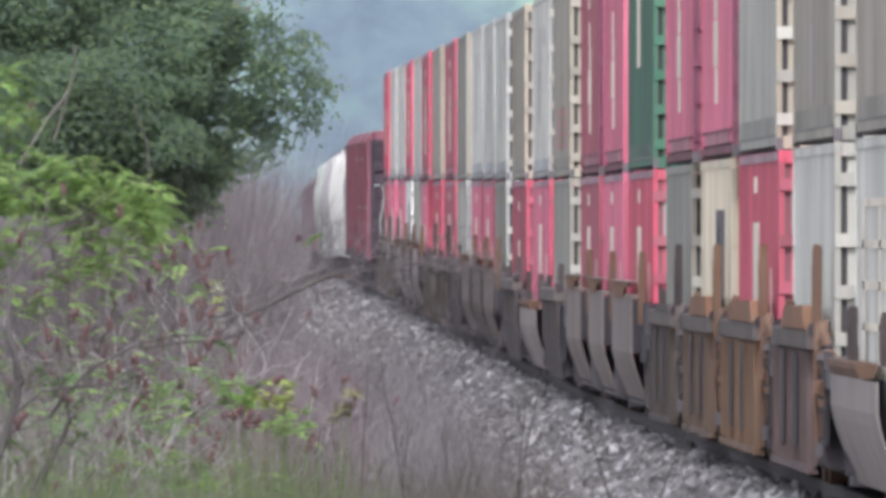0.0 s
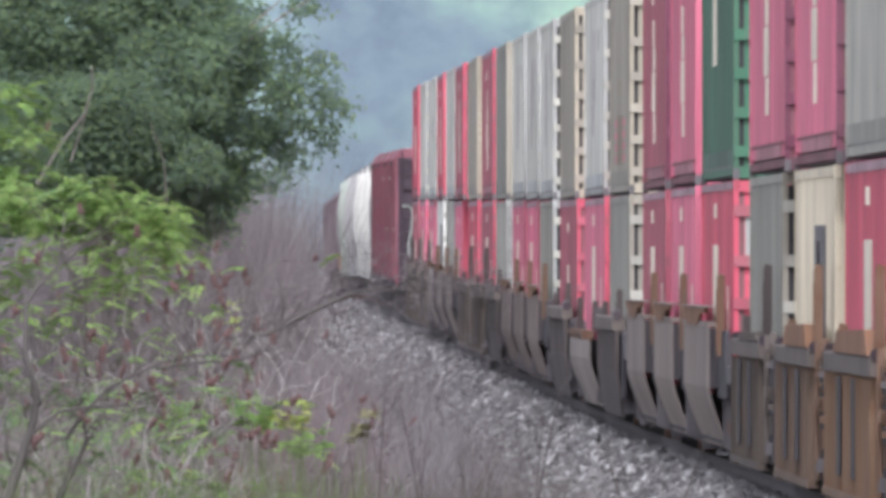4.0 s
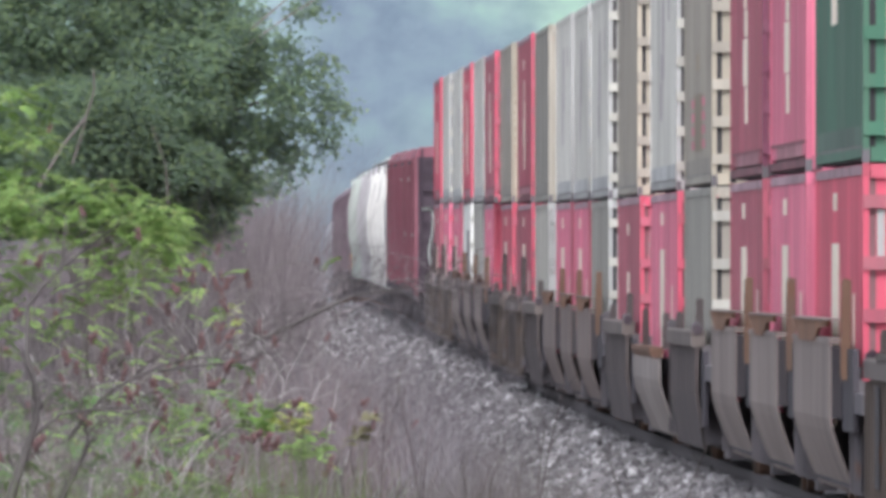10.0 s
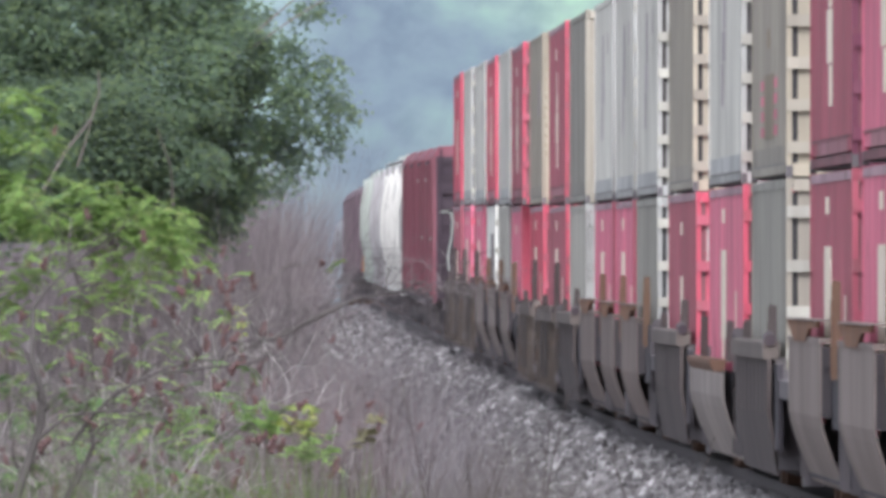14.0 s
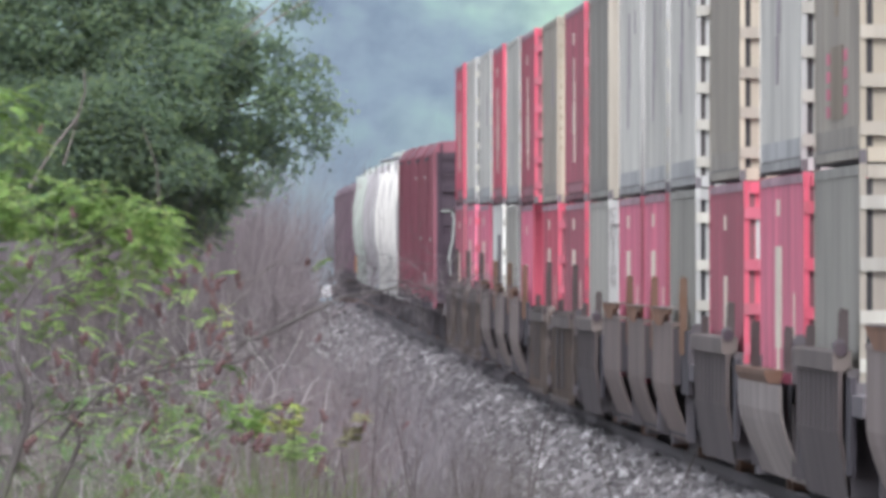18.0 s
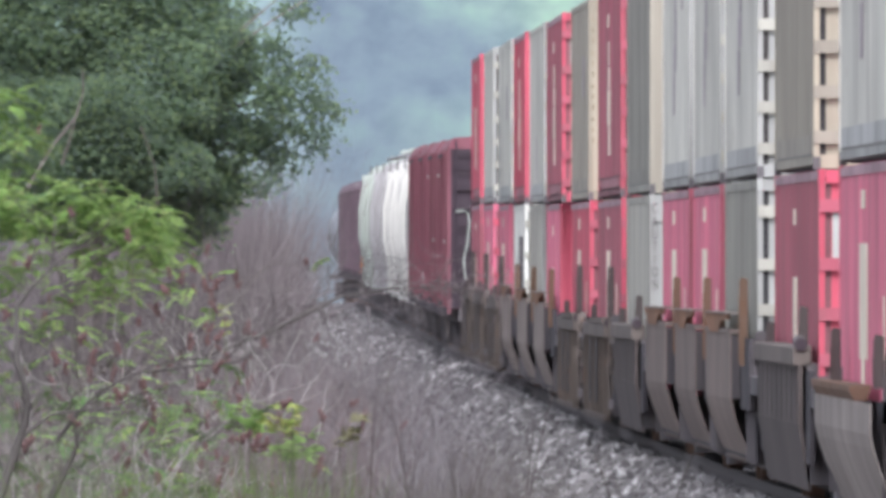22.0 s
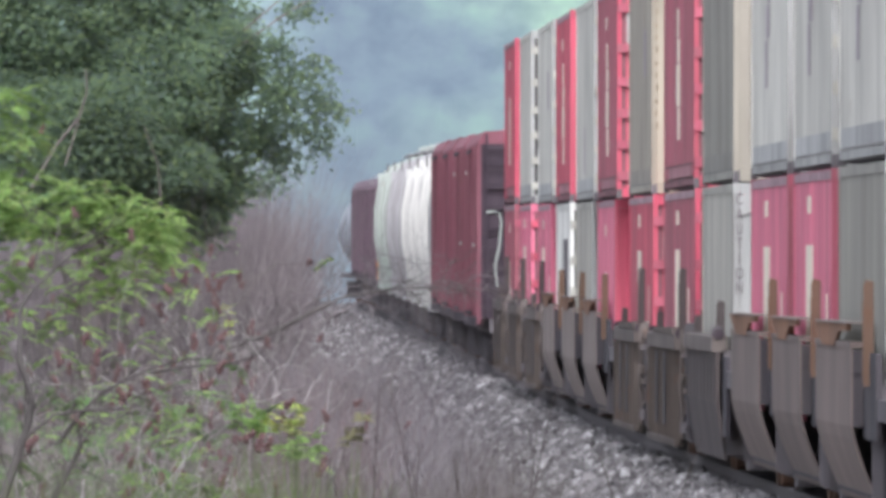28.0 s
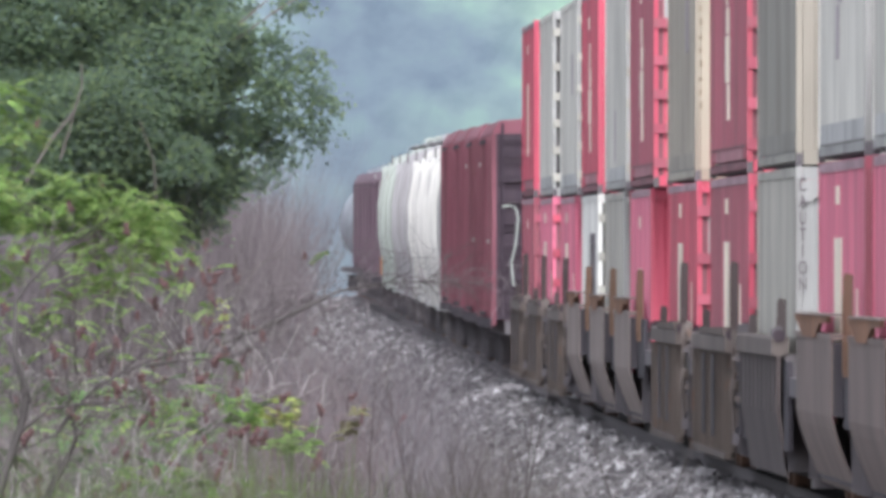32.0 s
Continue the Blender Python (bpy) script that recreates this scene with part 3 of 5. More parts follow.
        for k, (x0, x1, z0, z1, m) in enumerate(((-1.42, -1.36, 1.44, 1.58, gear), (-1.39, -1.30, 1.26, 1.33, DARK), (-1.43, -1.37, 0.98, 1.10, gear), (-1.38, -1.28, 0.84, 0.92, gear), (-1.41, -1.33, 0.40, 0.54, DARK))):
            put("brake_bracket", cached(("brake_bracket", half, k), lambda: Shape().prism([(x0, z0 + 0.02), (x0 + 0.02, z1), (x1, z1 - 0.01), (x1 - 0.02, z0)], e - 0.35, e - 0.2)), m, w)
        put("brake_lever", cached(("brake_lever", half), lambda: Shape().tube([(-1.30, e, 1.40), (-1.34, e, 1.52), (-1.30, e, 1.62)], [0.05, 0.06, 0.035], 8)), gear, w)
        put("brake_cylinder", cached(("brake_cylinder", half), lambda: Shape().cyl((-1.32, e - 0.2, 1.02), (-1.32, e + 0.2, 1.02), 0.075, 10)), gear, w)
        put("brake_box", cached(("brake_box", half), lambda: Shape().box(-1.36, -1.26, e - 0.1, e + 0.1, 0.62, 0.80)), gear, w)
        wheel = lambda: Shape().tube([(-1.29 + 0.11 * math.cos(a * math.pi / 6), e - 0.05, 1.24 + 0.11 * math.sin(a * math.pi / 6)) for a in range(13)], [0.014] * 13, 6)
        put("brake_wheel", cached(("brake_wheel", half), wheel), gear, w)
    return w


# ---- the rest of the train: boxcars, covered hoppers, tank wagons ----
def grab_rail(parent, y, z, mat):
    g = lambda: Shape().tube([(-1.16, 0, -0.95), (-1.20, 0, -0.55), (-1.12, 0, -0.2), (-1.08, 0, 0.25), (-1.12, 0, 0.42), (-1.22, 0, 0.46), (-1.36, 0, 0.44)], [0.016] * 7, 6)
    put("handrail", cached("handrail", g), mat, parent, "pale bent pipe handrail", at=pose(0, y, z))


def boxcar(half, label, shown, mat=HOPPER_RED, eave=4.35, plate=False):
    c = empty("boxcar")
    tagged(c, label, "rail wagon", "boxcars of the train")
    body = lambda: Shape().prism([(-1.52, 1.05), (-1.52, eave), (-1.40, eave + 0.20), (0, eave + 0.31), (1.40, eave + 0.20), (1.52, eave), (1.52, 1.05)], -half, half)
    put("body", cached(("boxcar_body", half, eave), body), mat, c)
    for sx in (-1, 1):
        for k in range(9):
            y = -half + 0.3 + k * (2 * half - 0.8) / 8
            a, b = sorted((sx * 1.52, sx * 1.545))
            put("side_post", cached(("side_post", sx, eave), lambda: Shape().box(a, b, 0, 0.16, 1.1, eave - 0.05)), mat, c, at=pose(0, y, 0))
        a, b = sorted((sx * 1.52, sx * 1.555))
        door = put("sliding_door", cached(("sliding_door", sx, eave), lambda: Shape().box(a, b, -1.5, 1.5, 1.2, eave - 0.18)), mat, c, "oxide-red sliding door")
        a, b = sorted((sx * 1.556, sx * 1.585))
        put("door_track", cached(("door_track", sx, eave), lambda: Shape().box(a, b, -3.2, 3.2, 1.12, 1.19).box(a, b, -3.2, 3.2, eave - 0.17, eave - 0.10)), END_DARK, c)
        put("door_bar", cached(("door_bar", sx, eave), lambda: Shape().cyl((sx * 1.575, -1.1, 1.2), (sx * 1.575, -1.1, eave - 0.2), 0.02, 6)), mat, door)
        put("side_sill", cached(("side_sill", sx, half), lambda: Shape().box(*sorted((sx * 1.525, sx * 1.56)), -half, half, 0.92, 1.08)), END_DARK, c, "near-black lower side sill")
    for sy in (-1, 1):
        sheet_shape = lambda: Shape().box(-1.47, 1.47, *sorted((sy * half, sy * (half + 0.03))), 1.06, eave - 0.03)
        panel = put("end_panel", cached(("boxcar_end", half, sy, eave), sheet_shape), END_DARK, c, "near-black ribbed end")
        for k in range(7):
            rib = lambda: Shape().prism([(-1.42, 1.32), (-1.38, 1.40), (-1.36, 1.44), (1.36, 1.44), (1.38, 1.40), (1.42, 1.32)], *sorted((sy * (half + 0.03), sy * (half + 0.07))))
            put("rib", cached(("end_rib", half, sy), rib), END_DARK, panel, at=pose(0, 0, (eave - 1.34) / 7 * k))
        truck(c, sy * (half - 2.2))
    put("underframe", cached(("underframe", half), lambda: Shape().box(-1.3, 1.3, -half, half, 0.8, 1.05).box(-0.3, 0.3, -half - 0.7, half + 0.7, 0.72, 0.98)), DARK, c)
    if shown:
        put("corner_post", cached(("boxcar_post", half, eave), lambda: Shape().box(-1.53, -1.46, -half - 0.06, -half - 0.002, 0.95, eave - 0.02)), mat, c)
    for x in (-1.35, -0.95):
        put("ladder_rail", cached(("ladder_rail", half, x, eave), lambda: Shape().cyl((x, -half - 0.12, 1.1), (x, -half - 0.12, eave + 0.15), 0.025, 6)), END_DARK, c)
    for k in range(9):
        put("rung", cached(("rung", half), lambda: Shape().cyl((-1.35, -half - 0.12, 0), (-0.95, -half - 0.12, 0), 0.018, 6)), END_DARK, c, at=pose(0, 0, 1.25 + (eave - 1.0) / 9 * k))
    put("roof_walk", cached(("roof_walk", half, eave), lambda: Shape().box(-0.35, 0.35, -half, half, eave + 0.35, eave + 0.39).box(-0.3, 0.3, -half + 0.2, half - 0.2, eave + 0.25, eave + 0.35)), mat, c)
    if shown:
        grab_rail(c, -half - 0.25, 2.6, HOPPER_GREEN)
    for k, (z, y, long, tall) in enumerate(((3.8, 5.2, 0.9, 0.07), (2.4, -4.6, 1.0, 0.07))) if shown else ():
        put("painted_mark", cached(("boxcar_mark", k, eave), lambda: Shape().box(-1.562, -1.522, y - long / 2, y + long / 2, z, z + tall)), PAINTS["white_end"], c, "small plain white marking")
    if plate:
        put("placard", cached(("placard", half), lambda: Shape().box(-1.52, -1.37, -half - 0.16, -half - 0.13, 1.10, 1.62)), ORANGE, c, "orange warning plate")
    return c


def covered_hopper(mat, half, label):
    c = empty("covered_hopper")
    tagged(c, label, "rail wagon", "covered hoppers of the train")
    side = [(-1.15, 1.0), (-1.45, 1.5), (-1.58, 2.3), (-1.58, 3.1), (-1.46, 3.8), (-1.15, 4.3), (-0.6, 4.52)]
    ring = side + [(-x, z) for x, z in reversed(side)]
    put("body", cached(("hopper_body", half), lambda: Shape().prism(ring, -half + 1.4, half - 1.4), False), mat, c)
    for sy in (-1, 1):
        slope = Shape()
        a, b = sy * (half - 1.4), sy * (half - 0.2)
        v = [(x, a, z) for x, z in ring] + [(x * 0.96, b, max(z, 2.4)) for x, z in ring]
        k = len(ring)
        slope.add(v, [(i, (i + 1) % k, k + (i + 1) % k, k + i) for i in range(k)] + [tuple(range(k, 2 * k))])
        put("end_slope", cached(("end_slope", half, sy), lambda: slope), mat, c)
        for sx in (-1, 1):
            put("corner_post", cached(("hopper_post", half, sx, sy), lambda: Shape().box(*sorted((sx * 1.35, sx * 1.5)), *sorted((sy * (half - 0.12), sy * (half - 0.25))), 0.9, 4.1)), mat, c)
        truck(c, sy * (half - 1.5))
    for k in range(7):
        y = -half + 1.6 + k * (2 * half - 3.3) / 6
        rib = lambda: Shape().prism([(x * 1.035, z) for x, z in side[:6]] + [(x * 0.99, z) for x, z in reversed(side[:6])], 0, 0.12)
        put("side_rib", cached("side_rib", rib), mat, c, at=pose(0, y, 0))
    put("underframe", cached(("hopper_frame", half), lambda: Shape().box(-1.4, 1.4, -half, half, 0.82, 0.99).box(-0.3, 0.3, -half - 0.6, half + 0.6, 0.7, 0.95)), mat, c)
    for k in range(3):
        chute = lambda: Shape().add([(-1.1, -1.8, 1.0), (1.1, -1.8, 1.0), (1.1, 1.8, 1.0), (-1.1, 1.8, 1.0), (-0.5, -0.4, 0.35), (0.5, -0.4, 0.35), (0.5, 0.4, 0.35), (-0.5, 0.4, 0.35)],
                                    [(0, 1, 5, 4), (1, 2, 6, 5), (2, 3, 7, 6), (3, 0, 4, 7), (4, 5, 6, 7)])
        put("discharge_chute", cached("discharge_chute", chute), DARK, c, at=pose(0, (k - 1) * 3.7, 0))
    put("hatch_trough", cached(("hatch_trough", half), lambda: Shape().box(-0.32, 0.32, -half + 1.5, half - 1.5, 4.5, 4.66)), mat, c)
    put("roof_walk", cached(("hopper_walk", half), lambda: Shape().box(-0.80, -0.45, -half + 0.4, half - 0.4, 4.53, 4.57).box(0.45, 0.80, -half + 0.4, half - 0.4, 4.53, 4.57)), HOPPER_GREY, c, "grey roof walkway")
    for k in range(5):
        hatch = lambda: Shape().cyl((0, 0, 4.661), (0, 0, 4.74), 0.36, 14).box(-0.42, 0.42, -0.03, 0.03, 4.741, 4.775)
        put("hatch", cached("hatch", hatch), mat, c, at=pose(0, (k - 2) * (half - 2.2) / 2.2, 0))
    for sx in (-1.40, -1.05):
        put("ladder_rail", cached(("hopper_ladder_rail", half, sx), lambda: Shape().cyl((sx, -half + 0.02, 1.0), (sx, -half + 0.02, 4.3), 0.022, 6)), DARK, c)
    for k in range(8):
        put("rung", cached(("hopper_rung", half), lambda: Shape().cyl((-1.40, -half + 0.02, 0), (-1.05, -half + 0.02, 0), 0.016, 6)), DARK, c, at=pose(0, 0, 1.2 + 0.4 * k))
    grab_rail(c, -half + 0.05, 2.3, mat)
    return c


def tank_wagon(mat, half, label):
    c = empty("tank_wagon")
    tagged(c, label, "rail wagon", "tank wagons of the train")
    ys = [-half, -half + 0.15, -half + 0.45, -half + 0.9, half - 0.9, half - 0.45, half - 0.15, half]
    rs = [0.35, 0.85, 1.25, 1.45, 1.45, 1.25, 0.85, 0.35]
    put("tank", cached(("tank", half), lambda: Shape().tube([(0, y, 2.45) for y in ys], rs, 24), True), mat, c)
    put("underframe", cached(("tank_frame", half), lambda: Shape().box(-1.35, 1.35, -half, half, 0.85, 1.02).box(-0.3, 0.3, -half - 0.7, half + 0.7, 0.7, 0.95)), DARK, c)
    put("dome", cached("dome", lambda: Shape().cyl((0, 0, 3.8), (0, 0, 4.25), 0.55, 16).box(-0.75, 0.75, -1.0, 1.0, 3.92, 3.96)), mat, c)
    for sy in (-1, 1):
        truck(c, sy * (half - 1.8))
    return c


W1, D1 = MARK_WHITE, MARK_DARK
LOGO = {
    "red": ((1.1, 1.2, 2.2, 2.1, W1), (1.2, 0.35, 1.2, 0.8, W1), (1.2, 2.5, 2.66, 1.0, W1), (-4.3, 1.2, 1.75, 0.35, W1)),
    "tall": ((0.2, 0.6, 0.98, 1.0, W1), (0.45, 1.0, 1.5, 1.7, W1), (0.3, 1.52, 1.8, 1.2, W1), (0.55, 1.82, 2.15, 0.8, W1), (0.9, 2.35, 2.52, 0.8, W1)),
    "thin": ((0.6, 0.7, 1.9, 1.2, W1), (0.7, 2.4, 2.55, 0.7, W1)),
    "green": ((1.4, 1.3, 2.5, 1.6, W1),),
    "pale": ((0.5, 1.75, 2.4, 0.9, MARK_FAINT), (0.75, 1.4, 1.73, 1.3, MARK_FAINT), (1.3, 0.9, 1.38, 0.8, MARK_FAINT), (-2.9, 2.1, 2.4, 0.5, MARK_FAINT)),
    "faint": ((-2.6, 1.5, 2.1, 1.3, MARK_FAINT),),
    "grey": ((0.6, 0.4, 1.1, 0.8, MARK_FAINT),),
    "block": ((-1.6, 0.4, 2.35, 3.4, D1), (-1.5, 0.6, 1.75, 1.3, W1), (-1.1, 1.85, 2.2, 0.6, W1)),
    "lattice": tuple((0.0, z, z + 0.07, 9.0, W1) for z in (0.55, 0.9, 1.25, 1.6, 1.95, 2.3)) + tuple((y, 0.62, 2.3, 0.5, W1) for y in (-4.2, 0.0, 4.2)),
    "emblem": tuple((y, 0.45 + 0.16 * k, 0.55 + 0.16 * k, 1.0, PAINTS["pink"]) for y in (2.6, -2.4) for k in range(4)) + ((0.1, 0.42, 1.08, 3.4, MARK_OLIVE), (0.3, 1.35, 1.55, 1.0, MARK_OLIVE)),
    "none": (),
}
# far end along the line at the start, then upper and lower box: paint, end paint, doors, marks
STACKS = (
    (588.6, ("red", "", 0, "thin"), ("maroon", "", 1, "thin"), "dull"),
    (571.4, ("pale", "white", 1, "none"), ("pink", "", 1, "red"), "dull"),
    (552.6, ("pale", "white", 1, "faint"), ("pink", "", 0, "red"), "dull"),
    (535.3, ("red", "", 0, "tall"), ("white", "", 1, "block"), "hull"),
    (518.5, ("pale", "white", 1, "grey"), ("grey", "white", 0, "none"), "hull"),
    (502.1, ("maroon", "red", 1, "tall"), ("pink", "red", 0, "thin"), "hull"),
    (481.0, ("tan", "cream", 0, "faint"), ("red", "", 1, "red"), "dull"),
    (460.6, ("maroon", "red", 1, "tall"), ("maroon", "red", 1, "red"), "dull"),
    (441.2, ("darkgrey", "tan", 0, "none"), ("grey", "white", 0, "none"), "dark"),
    (420.4, ("pale", "white", 0, "pale"), ("pink", "maroon", 0, "red"), "umber"),
    (405.0, ("pale", "white", 1, "pale"), ("pink", "maroon", 0, "red"), "umber"),
    (390.8, ("pale", "white", 1, "pale"), ("darkgrey", "white", 1, "none"), "umber"),
    (371.5, ("tan", "cream", 1, "none"), ("maroon", "red", 1, "thin"), "dark"),
    (350.8, ("pale", "white", 1, "pale"), ("pink", "red", 1, "red"), "low"),
    (332.0, ("tan", "cream", 1, "emblem"), ("darkgrey", "tan", 1, "none"), "dark"),
    (310.4, ("maroon", "plum", 1, "tall"), ("maroon", "", 1, "red"), "hull"),
    (294.4, ("pink", "", 0, "tall"), ("pink", "", 0, "red"), "hull"),
    (278.6, ("green", "", 1, "green"), ("red", "", 1, "red"), "hull"),
    (257.8, ("pink", "plum", 1, "tall"), ("darkgrey", "tan", 1, "none"), "dull"),
    (241.0, ("pink", "plum", 1, "tall"), ("cream", "", 0, "block"), "mid"),
    (225.0, ("grey", "cream", 1, "none"), ("red", "", 1, "red"), "rust"),
    (205.7, ("tan", "darkgrey", 1, "grey"), ("pale", "grey", 1, "grey"), "purple"),
    (187.0, ("tan", "cream", 1, "none"), ("pale", "white", 1, "lattice"), "low"),
    (170.0, ("grey", "", 1, "none"), ("red", "", 1, "red"), "dark"),
)
WORDS = {"red": "red", "pink": "sun-faded red", "maroon": "dull maroon", "grey": "grey", "pale": "pale grey", "darkgrey": "dark grey",
         "tan": "tan-grey", "cream": "cream", "white": "white", "green": "dark green", "plum": "shade-dark plum"}
WELLS = {"hull": (WELL_GREY, RUST, "grey-brown curved-sided well wagon carrying two stacked containers"),
         "umber": (WELL_UMBER, RUST, "dusty brown curved-sided well wagon carrying two stacked containers"),
         "low": (WELL_TAN, RUST, "dusty tan low-sided well wagon carrying two stacked containers"),
         "dark": (WELL_BROWN, WELL_GREY, "dark brown ribbed well wagon carrying two stacked containers"),
         "dull": (WELL_DULL, WELL_DULL, "dull brown ribbed well wagon with ladder"),
         "mid": (WELL_MID, LUG, "rusty brown ribbed well wagon with ladder"),
         "purple": (WELL_PURPLE, LUG, "purple-brown ribbed well wagon with ladder"),
         "rust": (WELL_RUST, LUG, "rusty orange-brown ribbed well wagon with ladder")}
FLOOR_Z = 0.31
# longer boxes, by stack from the tail: upper and lower length
LENGTHS = {2: (13.72, 12.19), 4: (13.72, 12.19), 5: (13.72, 12.19), 6: (13.72, 14.63), 7: (15.5, 16.15), 8: (13.72, 13.72), 9: (13.4, 13.4), 11: (13.0, 13.0),
           12: (13.0, 14.63), 13: (14.63, 15.4), 14: (13.4, 13.4), 15: (13.2, 13.2), 16: (12.8, 12.8), 17: (14.3, 14.3), 18: (13.4, 12.6), 19: (13.4, 13.0),
           20: (13.72, 14.63), 21: (12.8, 12.8)}
for i, (far, upper, lower, kind) in enumerate(STACKS):
    top_size, low_size = LENGTHS.get(i, (LONG, LONG))
    after = STACKS[i + 1][0] if i + 1 < len(STACKS) else far - 17
    mat, chord, words = WELLS[kind]
    rides(well_wagon("rust" if kind in ("dull", "mid", "purple") else "hull" if kind == "umber" else kind, far - after, mat, chord, words, low_size), far - low_size / 2, 0.0)
    for where, (side, end, doors, marks) in (("lower", lower), ("upper", upper)):
        ends = f" with {WORDS[end]} end" if end and end != "maroon" else ""
        text = f"{WORDS[side]} shipping container{ends}, " + ("set in a well wagon" if where == "lower" else "stacked on another container")
        # white and cream ends take the copies dimmed against the sun
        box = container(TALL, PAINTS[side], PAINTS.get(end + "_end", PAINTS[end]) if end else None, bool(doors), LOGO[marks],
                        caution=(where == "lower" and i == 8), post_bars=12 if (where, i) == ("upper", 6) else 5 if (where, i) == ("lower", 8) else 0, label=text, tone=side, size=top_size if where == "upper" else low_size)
        rides(box, far - (top_size if where == "upper" else low_size) / 2, FLOOR_Z if where == "lower" else FLOOR_Z + TALL + 0.004)

TAIL = 602.0
for k in range(4):
    rides(boxcar(8.75, "oxide-red steel boxcar with dark ribbed end and ladder", k in (0, 1)), TAIL + 8.75 + 18.2 * k, 0.0)
for k, (mat, words) in enumerate(((HOPPER_WHITE, "dusty white"), (HOPPER_WHITE, "dusty white"), (HOPPER_WHITE, "dusty white"), (HOPPER_GREY, "dusty grey"), (HOPPER_GREY, "dusty grey"), (HOPPER_GREEN, "green-grey"), (HOPPER_GREEN, "green-grey"))):
    rides(covered_hopper(mat, 8.6, words + " covered hopper wagon with rounded sides"), TAIL + 73.5 + 8.6 + 18.5 * k, 0.0)
for k in range(5):
    rides(boxcar(8.3, "old boxcar in haze-tinted plum" + (" with an orange warning plate" if k == 0 else " with near-black end"), k == 0, HOPPER_HAZED, 3.72, k == 0), TAIL + 203.6 + 8.3 + 17.3 * k, 0.0)
for k in range(4):
    rides(tank_wagon(TANK_GREY, 7.6, "dull grey tank wagon with rounded ends"), TAIL + 291 + 7.6 + 16.8 * k, 0.0)


# ---- the ground, one sheet to the horizon, with the line on its low bank ----
def sheet(name, xs, ys, height, mat, kind="structure", label=""):
    xs, ys = np.asarray(xs, float), np.asarray(ys, float)
    v = np.array([(x, y, height(x, y)) for y in ys for x in xs])
    n, k = len(xs), len(ys)
    f = np.array([(j * n + i, j * n + i + 1, (j + 1) * n + i + 1, (j + 1) * n + i) for j in range(k - 1) for i in range(n - 1)])
    return tagged(cloud(name, v, f, mat, label=label), label, "ground", kind=kind)


def ground_z(x, y):
    lumps = 0.12 * noise.noise(Vector((x * 0.5, y * 0.06, 0))) + 0.3 * noise.noise(Vector((x * 0.08, y * 0.02, 3)))
    near_line = max(0.0, 1.0 - abs(x - TRACK_X) / 6.0)
    return grade(y) - 0.95 + lumps * (1 - near_line)


AWAY = [-3000, -800, -250, -80, -30, -14, -10, -8, -6, -5, -4, -3, -2, -1, 0, 1, 2, 3, 4, 5.5, 7, 9, 11, 13, 18, 40, 120, 400, 1200, 3000]
ALONG = list(range(-200, 160, 20)) + list(range(160, 1100, 5)) + [1100, 1200, 1400, 1700, 2200, 3000, 4500]
sheet("ground", AWAY, ALONG, ground_z, SOIL, label="dry brown soil under brush beside the railway")
BED = ((3.9, -1.05), (4.25, -0.93), (4.9, -0.62), (5.5, -0.23), (5.75, -0.13), (6.15, -0.11), (6.34, -0.165), (8.6, -0.178), (8.85, -0.27), (10.6, -1.05))


def bed_z(x, y):
    return grade(y) + float(np.interp(x, [p[0] for p in BED], [p[1] for p in BED])) + (0.05 * noise.noise(Vector((x * 2, y * 0.5, 7))) if x < 5.7 else 0)


sheet("ballast_bed", [3.9, 4.1, 4.25, 4.5, 4.7, 4.9, 5.1, 5.3, 5.5, 5.75, 5.95, 6.15, 6.34, 7, 8.2, 8.6, 8.85, 10.6], range(100, 992, 2), bed_z, GRAVEL,
      label="grey crushed-stone ballast bank under the track")
line = tagged(empty("railway_track"), "single railway track with worn steel rails on tarred ties", "railway track", kind="structure")
for sx in (-1, 1):
    def rail_shape():
        s = Shape()
        x = TRACK_X + sx * 0.755
        outline = [(x - 0.07, -0.17), (x - 0.07, -0.15), (x - 0.012, -0.12), (x - 0.012, -0.05), (x - 0.036, -0.035), (x - 0.036, 0.0),
                   (x + 0.036, 0.0), (x + 0.036, -0.035), (x + 0.012, -0.05), (x + 0.012, -0.12), (x + 0.07, -0.15), (x + 0.07, -0.17)]
        ys = list(range(100, 990, 10))
        k = len(outline)
        v = [(px, y, pz + grade(y)) for y in ys for px, pz in outline]
        return s.add(v, [(j * k + i, j * k + (i + 1) % k, (j + 1) * k + (i + 1) % k, (j + 1) * k + i) for j in range(len(ys) - 1) for i in range(k)])
    put("rail", rail_shape().mesh("rail"), STEEL, line)
tie_mesh = Shape().box(-1.30, 1.30, -0.11, 0.11, -0.20, 0.0).mesh("tie")
rng = np.random.default_rng(5)
for k in range(290):
    y = 175 + 0.55 * k
    put("tie", tie_mesh, TIE, line, at=pose(TRACK_X + rng.uniform(-0.03, 0.03), y, grade(y) - 0.172, 0, 0, rng.uniform(-0.8, 0.8)))

# ---- loose stones ----
SOLID = np.array([(1, 0, 0), (0, 1, 0), (-1, 0, 0), (0, -1, 0), (0, 0, 1), (0, 0, -1)], float)
SOLID_F = np.array([(0, 1, 4), (1, 2, 4), (2, 3, 4), (3, 0, 4), (1, 0, 5), (2, 1, 5), (3, 2, 5), (0, 3, 5)])


